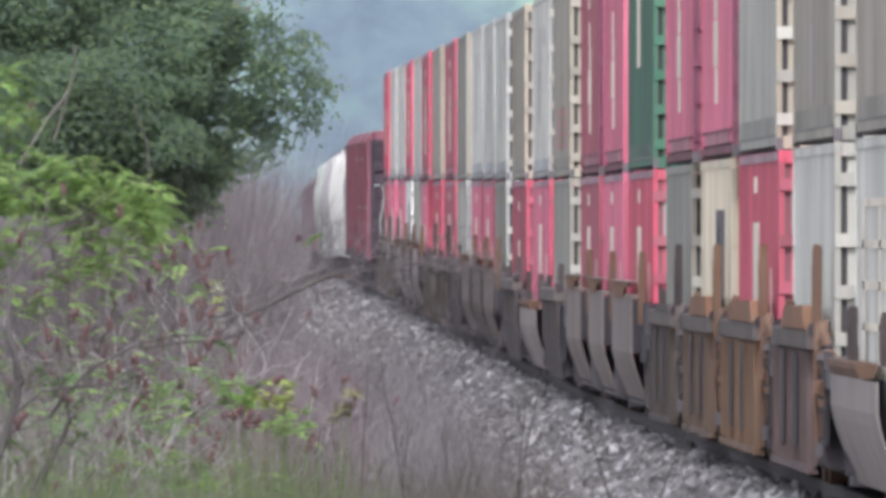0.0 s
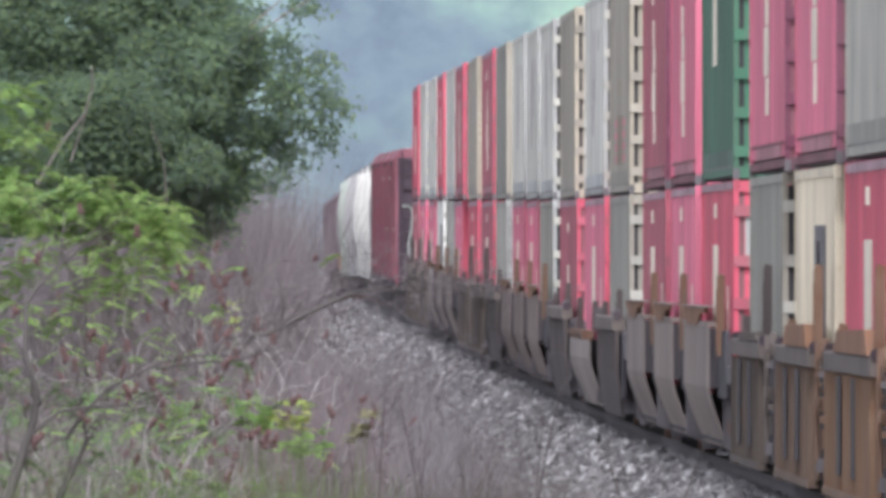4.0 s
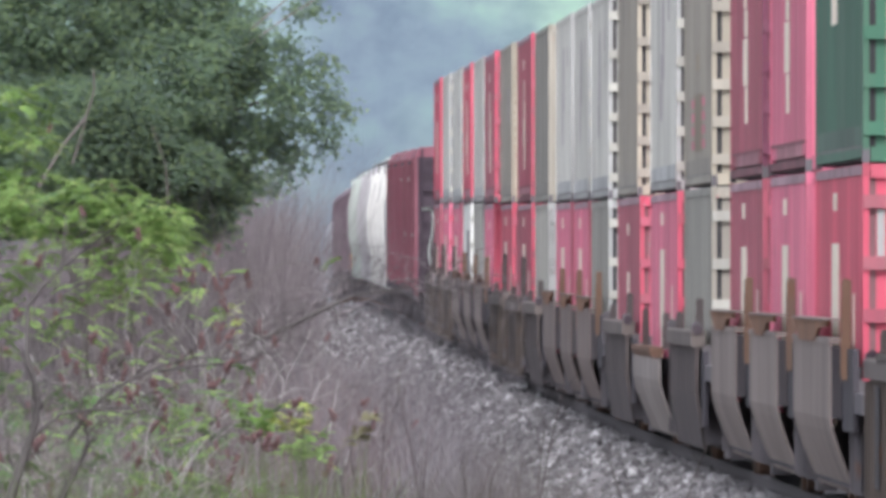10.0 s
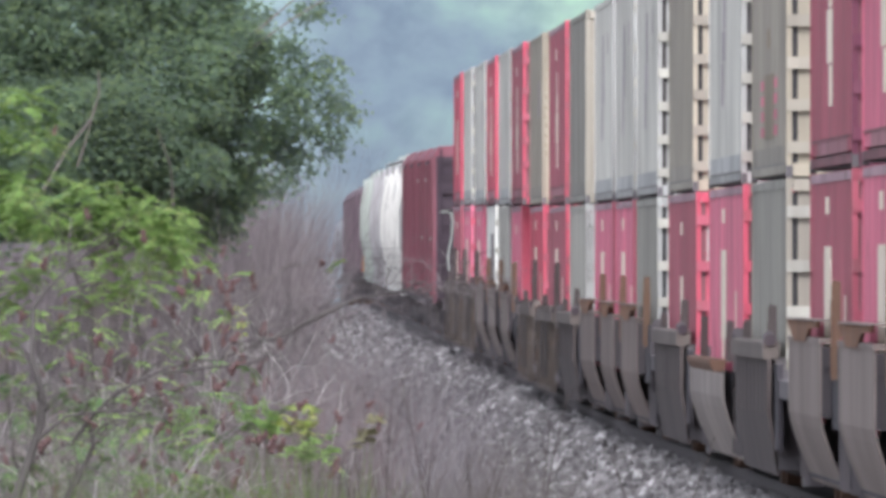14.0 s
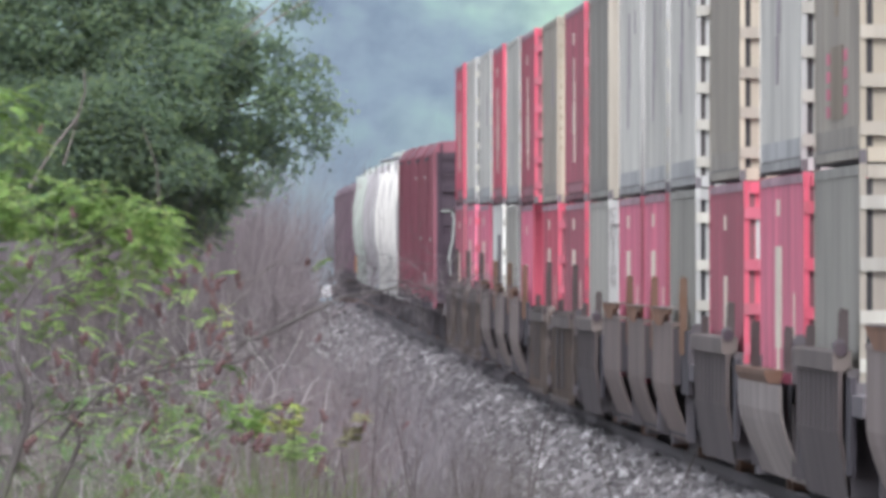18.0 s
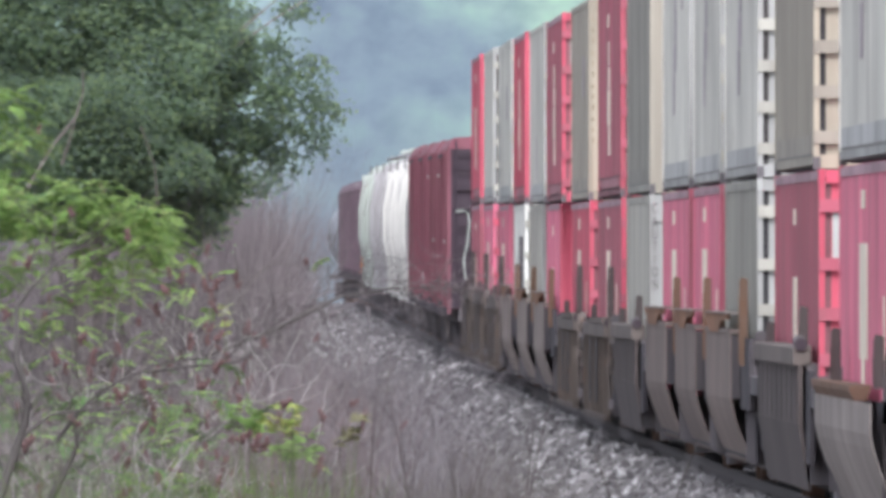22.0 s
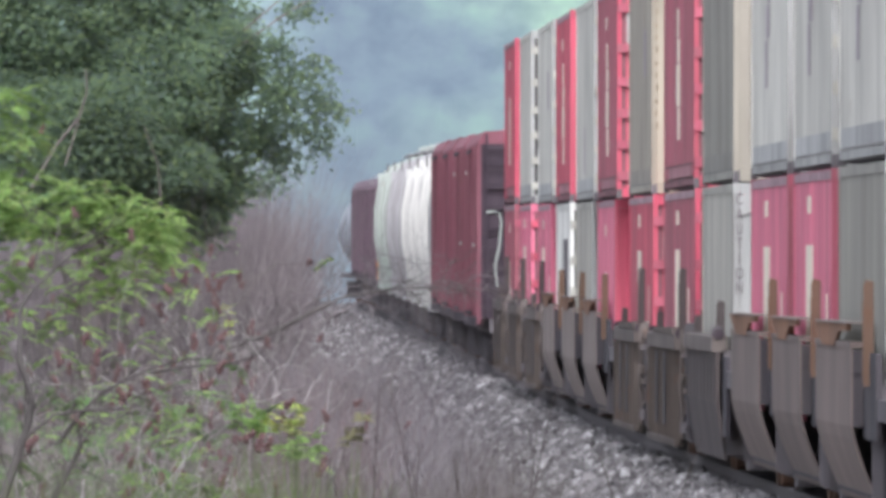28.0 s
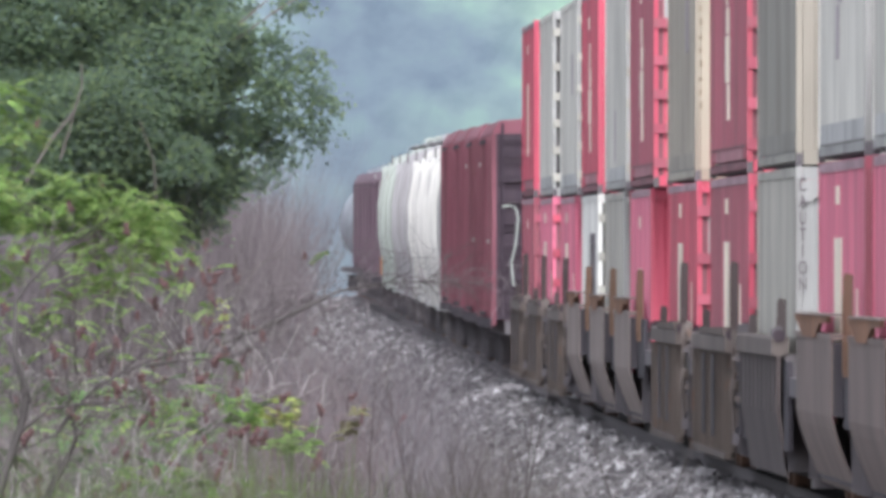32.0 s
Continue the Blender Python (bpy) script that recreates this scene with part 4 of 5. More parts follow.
def stones(name, count, x0, x1, y0, y1, small, large, label):
    v = np.zeros((count, 6, 3))
    for i in range(count):
        x, y = rng.uniform(x0, x1), y0 + (y1 - y0) * rng.random() ** 1.4
        size = rng.uniform(small, large) * rng.choice((0.7, 0.9, 1.0, 1.0, 1.5, 2.1))
        m = np.array(Euler(rng.uniform(0, 6.28, 3)).to_matrix())
        v[i] = (SOLID * rng.uniform(0.55, 1.15, (6, 1)) * size) @ m + (x, y, bed_z(x, y) + size * 0.3)
    f = (SOLID_F[None] + 6 * np.arange(count)[:, None, None]).reshape(-1, 3)
    return tagged(cloud(name, v.reshape(-1, 3), f, STONE), label, "stones", kind="stuff")


stones("ballast_stones", 29000, 4.0, 6.12, 185, 520, 0.028, 0.055, "grey and whitish crushed ballast stones")
stones("ballast_stones", 9000, 4.0, 5.85, 400, 760, 0.04, 0.08, "grey and whitish crushed ballast stones")

# ---- distance: wooded hills, haze painted into their colour ----
def hill_material():
    m, n, l, b = material("painted_haze_wood", 1.0)
    co = n.new("ShaderNodeTexCoord")
    sep = n.new("ShaderNodeSeparateXYZ")
    l.new(co.outputs["Object"], sep.inputs[0])
    big, fine = noise_node(n, l, 0.09, 3.0, (1, 0.35, 1)), noise_node(n, l, 0.30, 7.0, (1, 0.33, 1))
    wob = n.new("ShaderNodeMath")
    wob.operation = "MULTIPLY_ADD"
    wob.inputs[1].default_value, wob.inputs[2].default_value = 22.0, -11.0
    l.new(big.outputs[0], wob.inputs[0])
    add = n.new("ShaderNodeMath")
    l.new(sep.outputs[0], add.inputs[0])
    l.new(wob.outputs[0], add.inputs[1])
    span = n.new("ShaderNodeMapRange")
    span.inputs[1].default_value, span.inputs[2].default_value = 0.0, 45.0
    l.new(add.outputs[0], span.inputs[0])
    # blue and teal haze painted across the wood
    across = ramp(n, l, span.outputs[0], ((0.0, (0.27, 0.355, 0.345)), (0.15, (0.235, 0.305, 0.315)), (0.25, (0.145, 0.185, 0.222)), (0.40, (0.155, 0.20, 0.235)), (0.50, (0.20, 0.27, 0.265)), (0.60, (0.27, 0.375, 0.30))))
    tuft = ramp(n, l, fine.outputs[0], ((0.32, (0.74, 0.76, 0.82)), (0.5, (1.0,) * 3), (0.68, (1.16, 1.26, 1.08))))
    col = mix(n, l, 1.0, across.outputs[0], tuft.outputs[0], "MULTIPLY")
    # painted darker towards the hill's foot
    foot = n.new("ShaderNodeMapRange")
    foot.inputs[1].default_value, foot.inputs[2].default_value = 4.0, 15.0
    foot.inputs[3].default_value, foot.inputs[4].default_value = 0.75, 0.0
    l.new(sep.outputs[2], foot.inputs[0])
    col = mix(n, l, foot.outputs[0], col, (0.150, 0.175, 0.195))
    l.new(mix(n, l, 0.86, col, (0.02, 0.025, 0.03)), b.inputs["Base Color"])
    # weak glow stands in for light scattered by the haze
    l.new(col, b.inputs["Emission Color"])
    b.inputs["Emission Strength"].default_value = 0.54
    return m


def hill_z(x, y):
    rise = max(0.0, y - 1500) * 0.32
    crowns = 0.9 * noise.noise(Vector((x * 0.13, y * 0.06, 1))) + 0.5 * noise.noise(Vector((x * 0.5, y * 0.2, 5)))
    return -8 + rise + crowns * min(1.0, rise / 6)


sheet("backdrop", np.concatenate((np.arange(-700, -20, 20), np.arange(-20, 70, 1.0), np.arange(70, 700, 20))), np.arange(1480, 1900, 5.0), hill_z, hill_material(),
      label="wooded hillside far off with blue haze painted in")


# ---- a lane that crosses behind the train, with white cars on it ----
LANE_Y = 1004.0
LANE_Z = grade(LANE_Y) + 0.28
lane = Shape()
lane.prism([(LANE_Y - 7.5, LANE_Z - 1.6), (LANE_Y - 3.6, LANE_Z), (LANE_Y + 3.6, LANE_Z), (LANE_Y + 7.5, LANE_Z - 1.6)], -420, 420)
lane.v = [(y, x, z) for x, y, z in lane.v]
lane.f = [tuple(reversed(f)) for f in lane.f]
tagged(put("road", lane.mesh("road"), ASPHALT), "grey asphalt lane crossing behind the train", "road", kind="structure")


def white_car(body, words):
    """A small saloon; it faces -x."""
    c = empty("car")
    tagged(c, words, "car", "cars on the lane")
    low = [(-2.15, 0.30), (-2.2, 0.55), (-2.1, 0.78), (-1.2, 0.92), (1.75, 0.95), (2.15, 0.85), (2.2, 0.5), (2.15, 0.30)]
    cabin = [(-1.25, 0.90), (-0.45, 1.38), (0.2, 1.45), (1.0, 1.40), (1.75, 0.93)]

    def across(outline, w):
        s = Shape().prism(outline, -w, w)
        return s
    put("body", cached("car_body", lambda: across(low, 0.86)), body, c)
    put("cabin", cached("car_cabin", lambda: across(cabin, 0.70)), GLASS, c, "dark glass cabin")
    put("roof", cached("car_roof", lambda: across([(-0.5, 1.385), (0.2, 1.46), (1.02, 1.41), (1.0, 1.38), (0.2, 1.43), (-0.45, 1.36)], 0.72)), CAR_WHITE, c)
    for x in (-1.35, 1.35):
        for s in (-1, 1):
            put("wheel", cached(("car_wheel", s), lambda: Shape().cyl((0, s * 0.70, 0.31), (0, s * 0.88, 0.31), 0.31, 16)), DARK, c, at=pose(x, 0, 0))
    for s in (-1, 1):
        put("headlight", cached(("headlight", s), lambda: Shape().box(-2.19, -2.12, *sorted((s * 0.5, s * 0.8)), 0.60, 0.74)), MARK_WHITE, c)
    return c


CAR_WHITE = paint("white_car_paint", (0.80, 0.80, 0.80), 0.25, 0.0, streaks=0.05)
CAR_GREY = paint("dull_grey_car_paint", (0.22, 0.21, 0.22), 0.4, 0.0, streaks=0.05)
CARS = [(white_car(CAR_WHITE if k != 1 else CAR_GREY, "small white car driving along the lane" if k != 1 else "small grey car with a pale roof on the lane"), t)
        for k, t in enumerate((13.18, 14.06, 18.0))]


# ---- plants ----
def leaves(points, normals_up, size, aspect, seed, droop=0.4, jitter=0.18):
    """Folded lozenge leaves at the points: 6 corners, 4 triangles' worth of faces each."""
    r = np.random.default_rng(seed)
    n = len(points)
    a = r.normal(size=(n, 3))
    a[:, 2] = a[:, 2] * 0.5 - droop
    a /= np.linalg.norm(a, axis=1, keepdims=True)
    up = r.normal(size=(n, 3)) * jitter + np.array(normals_up)
    b = np.cross(a, up)
    b /= np.linalg.norm(b, axis=1, keepdims=True) + 1e-9
    c = np.cross(b, a)
    s = (size * r.uniform(0.6, 1.35, n))[:, None]
    w = s * aspect
    p = np.asarray(points)
    quad = np.stack((p, p + a * s * 0.45 + b * w * 0.5 + c * w * 0.15, p + a * s, p + a * s * 0.45 - b * w * 0.5 + c * w * 0.15), axis=1)
    f = np.array([(0, 1, 2), (0, 2, 3)])[None] + 4 * np.arange(n)[:, None, None]
    return quad.reshape(-1, 3), f.reshape(-1, 3)


def join(parts):
    v, f, k = [], [], 0
    for pv, pf in parts:
        v.append(pv)
        f.append(pf + k)
        k += len(pv)
    return np.concatenate(v), np.concatenate(f)


def branch(shape, start, way, length, radius, depth, r, tips, bend=0.25, forks=(2, 3), spread=0.6, lift=0.15, keep=0.68):
    """A crooked limb that forks; its ends are gathered in tips."""
    pts, rad, p, d = [Vector(start)], [radius], Vector(start), Vector(way).normalized()
    steps = 5
    for k in range(steps):
        d = (d + Vector(r.normal(size=3)) * bend + Vector((0, 0, lift * 0.3))).normalized()
        p = p + d * length / steps
        pts.append(p)
        rad.append(radius * (1 - 0.42 * (k + 1) / steps))
    shape.tube(pts, rad, 6 if radius > 0.03 else 4 if radius > 0.01 else 3)
    if depth == 0:
        tips.append((p, d))
        return
    for k in range(int(r.integers(*forks, endpoint=True))):
        q = pts[-1] if k == 0 else pts[int(r.integers(2, steps + 1))]
        turn = (d + Vector(r.normal(size=3)) * spread + Vector((0, 0, lift))).normalized()
        branch(shape, q, turn, length * keep * r.uniform(0.8, 1.2), rad[-1] * 0.9, depth - 1, r, tips, bend, forks, spread, lift, keep)


def frond(r, base, way, length, leaflet):
    """A feathered leaf: leaflets in pairs along an arched stalk."""
    d = Vector(way).normalized()
    side = d.cross(Vector((0, 0, 1))).normalized()
    pts, p = [], Vector(base)
    for k in range(10):
        d = (d + Vector((0, 0, -0.09))).normalized()
        p = p + d * length / 10
        pts.append((p.copy(), d.copy()))
    v, f = [], []
    for k, (q, e) in enumerate(pts):
        up = side.cross(e)
        for s in (-1, 1):
            w = (side * s * 0.85 + e * 0.45 + Vector((0, 0, -0.25 - 0.2 * r.random()))).normalized()
            size = leaflet * (1.1 - 0.06 * k) * r.uniform(0.85, 1.15)
            c = w.cross(up).normalized() * size * 0.14
            n = len(v)
            v += [q, q + w * size * 0.4 + c, q + w * size, q + w * size * 0.4 - c]
            f += [(n, n + 1, n + 2), (n, n + 2, n + 3)]
    return np.array([tuple(x) for x in v]), np.array(f)


def seed_mesh(r):
    s = Shape()
    for k in range(16):
        h = r.uniform(0, 1)
        w = 0.022 * (1.1 - 0.75 * h)
        a = r.uniform(0, 6.28)
        c = Vector((math.cos(a) * w, math.sin(a) * w, h * 0.13))
        z = 0.020 * r.uniform(0.8, 1.3)
        s.add([c + Vector(q) * z for q in SOLID], [tuple(q) for q in SOLID_F])
    return s.mesh("seed_head")


SEEDS = [seed_mesh(np.random.default_rng(k)) for k in range(4)]


def sumac(x, y, height, seed, leafy=0, leaf=LEAF_SUMAC, heads=8, lean=(0, 0), stems=4, bark=BARK, label="", depth=3, radius=0.03, mounds=(), limbs=()):
    """A sumac shrub: forked bare stems, red seed heads at the ends, feathered leaves on some."""
    r = np.random.default_rng(seed)
    thing = empty("sumac_shrub")
    thing.matrix_basis = pose(x, y, ground_z(x, y) - 0.03)
    tagged(thing, label, "shrub", "sumac shrubs beside the line")
    tips = []
    for k in range(stems):
        wood = Shape()
        branch(wood, (r.uniform(-0.3, 0.3), r.uniform(-0.5, 0.5), 0), (lean[0] + r.normal() * 0.3, lean[1] + r.normal() * 0.3, 1.0), height * 0.42,
               radius * r.uniform(0.7, 1.2), depth, r, tips, bend=0.2, spread=0.55, lift=0.12, keep=0.62)
        put("stem", wood.mesh("stem"), bark, thing)
    for pts, r0 in limbs:
        wood = Shape()
        line_pts = [Vector(p) + (Vector(r.normal(size=3)) * 0.012 if 0 < k < len(pts) - 1 else Vector()) for k, p in enumerate(pts)]
        wood.tube(line_pts, [r0 * (1 - 0.8 * (k / (len(pts) - 1)) ** 0.8) for k in range(len(pts))], 7)
        for k in range(1, len(pts)):
            for j in range(2):
                d = (line_pts[k] - line_pts[k - 1]).normalized() + Vector(r.normal(size=3)) * 0.55 + Vector((0, 0, 0.35))
                branch(wood, line_pts[k - 1].lerp(line_pts[k], r.uniform(0.3, 1.0)), d, r.uniform(0.3, 0.6), min(0.012, r0 * 0.3), 2, r, tips, bend=0.28, spread=0.6, lift=0.15, keep=0.66)
        put("limb", wood.mesh("limb"), bark, thing)
    order = r.permutation(len(tips))
    for k in order[:max(2, heads * 6 // 10)]:
        p, d = tips[k]
        put("seed_head", SEEDS[int(r.integers(4))], SEED, thing, "dark red dried seed head",
            at=Matrix.Translation(p) @ Vector((d.x * 0.5, d.y * 0.5, max(0.35, d.z))).to_track_quat("Z", "Y").to_matrix().to_4x4() @ Matrix.Scale(r.uniform(0.75, 1.4), 4))
    if leafy:
        parts = []
        for k in range(leafy):
            p, d = tips[int(r.integers(len(tips)))]
            way = Vector((r.normal(), r.normal(), r.uniform(-0.1, 0.6)))
            at = p + Vector(r.normal(size=3)) * 0.16
            parts.append(frond(r, at, way, r.uniform(0.3, 0.5), r.uniform(0.10, 0.15)))
    else:
        parts = []
    if leafy or mounds:
        for cx, cz, rx, rz, count in mounds:
            for k in range(count):
                q = Vector(r.normal(size=3)).normalized() * r.uniform(0.3, 1.0)
                at = Vector((cx + q.x * rx, q.y * 0.7, cz + q.z * rz))
                parts.append(frond(r, at, (r.normal() + q.x, r.normal() * 0.8, r.uniform(-0.15, 0.5)), r.uniform(0.25, 0.45), r.uniform(0.09, 0.14)))
        if parts:
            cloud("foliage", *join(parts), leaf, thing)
    return thing


def broad_tree(x, y, seed, clumps, per, label, trunk_top, leaf_size=0.12):
    """Clumps: centre x, y, z and radii from the tree's foot."""
    r = np.random.default_rng(seed)
    t = empty("tree")
    t.matrix_basis = pose(x, y, ground_z(x, y) - 0.05)
    tagged(t, label, "tree")
    wood, tips = Shape(), []
    foot = [(0, 0, 0), (0.1, 0, trunk_top * 0.35), (0.05, 0.1, trunk_top * 0.7), (0.2, 0.1, trunk_top)]
    wood.tube(foot, [0.32, 0.24, 0.18, 0.10], 10)
    pts = []
    for cx, cy, cz, rx, rz in clumps:
        a = Vector((0.1, 0.05, min(cz, trunk_top) * 0.75))
        b = Vector((cx, cy, cz))
        m = (a + b) / 2 + Vector(r.normal(size=3)) * 0.25
        if rx > 0.5:
            wood.tube([a, m, b, b + (b - m) * 0.3], [0.09, 0.06, 0.03, 0.012], 6)
        n = int(per * rx * rx * (0.5 if cx > 2.5 else 0.28))
        knots = r.normal(size=(max(5, n // 70), 3))
        knots /= np.linalg.norm(knots, axis=1, keepdims=True)
        knots *= r.uniform(0.3, 1.12, (len(knots), 1)) ** 0.6
        q = knots[r.integers(0, len(knots), n)] * (rx, rx, rz) + r.normal(size=(n, 3)) * 0.17 * (1, 1, 0.8)
        pts.append(q + (cx, cy, cz))
        # a looser skin of leaves, only on the side towards camera and sun
        g = r.normal(size=(n * 4 if cx < 2.5 else n // 4, 3))
        g /= np.linalg.norm(g, axis=1, keepdims=True)
        g[:, 1] = -np.abs(g[:, 1])
        pts.append(g * (rx, rx, rz) * r.uniform(0.75, 1.03, (len(g), 1)) + (cx, cy, cz))
    put("trunk", wood.mesh("trunk"), BARK, t)
    for way, r0 in ((((-0.95, -3.4, 4.5), (-0.5, -3.4, 5.25), (-0.1, -3.4, 5.75), (0.04, -3.4, 6.2), (0.02, -3.4, 6.6)), 0.03), (((-0.35, -3.4, 4.9), (-0.22, -3.4, 5.3), (-0.1, -3.4, 5.72)), 0.018), (((1.35, -3.2, 4.2), (1.3, -3.2, 4.9), (1.05, -3.2, 5.6)), 0.014),
                    (((1.9, -1.2, 6.8), (2.7, -1.0, 7.0), (3.4, -0.6, 7.5), (4.2, -0.3, 8.0)), 0.025), (((2.8, -0.8, 7.3), (3.5, -0.5, 7.9), (4.3, -0.2, 8.3)), 0.018)):
        put("limb", Shape().tube(way, [r0 * (1 - 0.7 * k / len(way)) for k in range(len(way))], 6).mesh("limb"), BARK, t, "bare grey limb")
    v, f = leaves(np.concatenate(pts), (0, -1.0, 0.8), leaf_size, 0.62, seed + 1)
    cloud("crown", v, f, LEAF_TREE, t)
    return t


def blades(name, count, box, height, width, mat, seed, label, lean=0.25, kinks=2, category="grass", keep=None):
    """Upright thin stems or grass blades as tapering ribbons, many in one sheet."""
    r = np.random.default_rng(seed)
    x0, x1, y0, y1 = box
    xs, ys = r.uniform(x0, x1, count), r.uniform(y0, y1, count)
    if keep:
        ok = np.array([keep(a, b, r) for a, b in zip(xs, ys)])
        xs, ys = xs[ok], ys[ok]
    n = len(xs)
    p = np.stack((xs, ys, [ground_z(a, b) - 0.03 for a, b in zip(xs, ys)]), axis=1)
    h = r.uniform(*height, n) * r.choice((0.6, 0.8, 1.0, 1.0, 1.25), n)
    d = np.stack((r.normal(0, lean, n), r.normal(0, lean, n), np.ones(n)), axis=1)
    w = r.uniform(*width, n)
    rows, m = [], kinks + 2
    for k in range(m):
        s = 1 - k / (m - 1) * 0.85
        across = np.stack((w * s, np.zeros(n), np.zeros(n)), axis=1)
        rows += [p - across, p + across]
        p = p + d / np.linalg.norm(d, axis=1, keepdims=True) * (h / (m - 1))[:, None]
        d = d + np.stack((r.normal(0, lean * 0.9, n), r.normal(0, lean * 0.9, n), r.normal(0, 0.1, n)), axis=1)
    v = np.stack(rows, axis=1)
    f = np.array([(2 * k, 2 * k + 1, 2 * k + 3, 2 * k + 2) for k in range(m - 1)])[None] + 2 * m * np.arange(n)[:, None, None]
    return tagged(cloud(name, v.reshape(-1, 3), f.reshape(-1, 4), mat), label, category, kind="stuff")



# the dark green tree beyond the sumacs
broad_tree(-1.6, 388, 11, ((3.05, 0, 6.05, 0.9, 0.9), (2.6, 0.3, 5.3, 0.85, 0.65), (2.3, -0.3, 6.8, 0.9, 0.8), (1.4, 0, 7.7, 1.1, 0.9), (2.1, 0.2, 4.6, 0.75, 0.5),
                           (1.2, -0.6, 6.2, 1.4, 1.2), (1.0, 0.4, 5.0, 1.4, 1.0), (-0.5, 0, 7.4, 1.6, 1.4), (-0.6, -0.4, 5.6, 1.6, 1.2), (-1.8, 0.3, 6.5, 1.6, 1.5),
                           (0.2, 0.5, 4.3, 1.3, 0.7), (-1.4, 0.2, 4.5, 1.4, 0.9), (1.6, 0.2, 4.0, 0.9, 0.5), (-3.2, 0, 6.0, 1.8, 2.0), (-0.5, 0, 9.3, 2.0, 1.4), (0.4, -1.5, 5.4, 1.3, 1.1), (-0.8, -1.5, 4.9, 1.1, 0.8), (1.4, -1.3, 4.8, 0.95, 0.7), (-1.9, -1.4, 5.3, 1.1, 0.9),
                           (1.2, 0, 9.2, 1.4, 1.0), (3.84, 0, 7.75, 0.28, 0.22), (4.2, 0, 6.0, 0.32, 0.3), (4.1, 0.1, 5.45, 0.3, 0.3), (3.6, 0, 5.0, 0.3, 0.28), (3.1, 0, 4.6, 0.3, 0.25),
                           (3.9, 0, 6.55, 0.3, 0.3), (3.3, 0, 7.0, 0.3, 0.25), (2.75, 0, 7.6, 0.35, 0.3), (2.2, 0, 8.2, 0.4, 0.3), (2.6, 0, 4.25, 0.3, 0.25), (4.5, 0, 5.9, 0.14, 0.14)), 5200,
           "broad dark green leafy tree beside the railway", 8.5, 0.10)

# leafy sumacs and bare ones with seed heads
sumac(-1.5, 262, 5.0, 21, 40, LEAF_SUMAC, 14, (0.0, 0), 5, label="sumac shrub with bright yellow-green leaves and red seed heads",
      mounds=((0.4, 4.1, 0.45, 0.3, 50), (-0.5, 3.95, 0.5, 0.3, 50), (1.2, 3.75, 0.4, 0.35, 40), (-0.2, 3.75, 0.55, 0.35, 60), (0.65, 3.8, 0.6, 0.4, 80), (-0.6, 3.1, 0.5, 0.4, 40), (0.9, 3.2, 0.6, 0.4, 45), (0.2, 2.7, 0.9, 0.5, 26), (-0.8, 2.3, 0.5, 0.5, 12)))
sumac(-0.6, 268, 4.9, 22, 30, LEAF_SUMAC, 14, (0.1, 0), 4, label="sumac shrub with bright yellow-green leaves and red seed heads",
      mounds=((0.2, 3.8, 0.5, 0.4, 60), (0.5, 3.4, 0.35, 0.45, 40), (-0.2, 3.0, 0.6, 0.4, 30)))
sumac(-2.3, 268, 6.6, 23, 20, LEAF_SUMAC, 10, (0, 0), 3, label="tall sumac shrub with yellow-green layered leaves",
      mounds=((0.1, 5.35, 0.5, 0.25, 40), (0.3, 4.9, 0.55, 0.25, 45), (0.2, 4.4, 0.5, 0.3, 40), (-0.1, 4.0, 0.6, 0.3, 40)))
sumac(-1.85, 214, 2.4, 31, 5, LEAF_DULL, 14, (0.2, 0), 3, BARK_DARK, "leaning bare sumac shrub with dark crooked limbs", radius=0.016,
      limbs=((((-0.35, 0, 0), (0.11, 0, 0.92), (0.28, 0, 1.42), (0.39, 0, 1.72), (0.42, 0, 2.03), (0.32, 0, 2.36), (0.33, 0, 2.89), (0.47, 0, 3.09), (0.72, 0, 3.31), (0.93, 0, 3.46)), 0.058),
             (((0.25, 0.3, 0), (0.68, 0.3, 1.02), (0.84, 0.3, 1.33), (0.92, 0.2, 1.53), (0.90, 0.2, 1.67)), 0.055),
             (((0.38, 0, 1.60), (0.67, 0, 1.80), (0.94, 0, 1.86), (1.28, -0.1, 1.88), (1.51, -0.1, 2.01), (1.89, -0.2, 2.13)), 0.022),
             (((0.72, 0.2, 1.56), (0.89, 0.2, 1.83), (1.14, 0.2, 2.04), (1.47, 0.2, 2.21), (1.72, 0.2, 2.31), (1.97, 0.2, 2.36), (2.39, 0.1, 2.38), (2.57, 0, 2.55)), 0.022),
             (((1.60, 0.2, 2.24), (1.97, 0.2, 2.30), (2.45, 0.2, 2.33), (2.70, 0.1, 2.43), (2.80, 0.1, 2.55)), 0.018)))
for k, (x, y, h, lean) in enumerate(((-1.2, 232, 3.4, 0.3), (-0.5, 244, 3.4, 0.15), (0.0, 255, 3.7, 0.15), (0.45, 275, 3.9, 0.1), (0.95, 300, 4.0, 0.1), (-1.2, 290, 4.0, 0.1), (0.6, 320, 4.3, 0.1), (-0.2, 226, 2.6, 0.2), (0.9, 262, 3.0, 0.15))):
    sumac(x, y, h, 40 + k, 16 if x < -0.3 else 0, LEAF_SUMAC, 18, (lean, 0), 4, BARK_PALE, "bare pale-barked sumac shrub with dark red seed heads", radius=0.02)
more = np.random.default_rng(77)
for k in range(24):
    y = more.uniform(212, 330)
    x = more.uniform(-318, 180) * y / 38500
    sumac(x, y, more.uniform(1.7, 3.1), 200 + k, 7 if x < -0.2 else 1, LEAF_DULL if k % 2 else LEAF_SUMAC, 5, (0.1, 0), 4, BARK_PALE if k % 3 else BARK, "small bare sumac shrub with a few red seed heads", depth=3, radius=0.013)
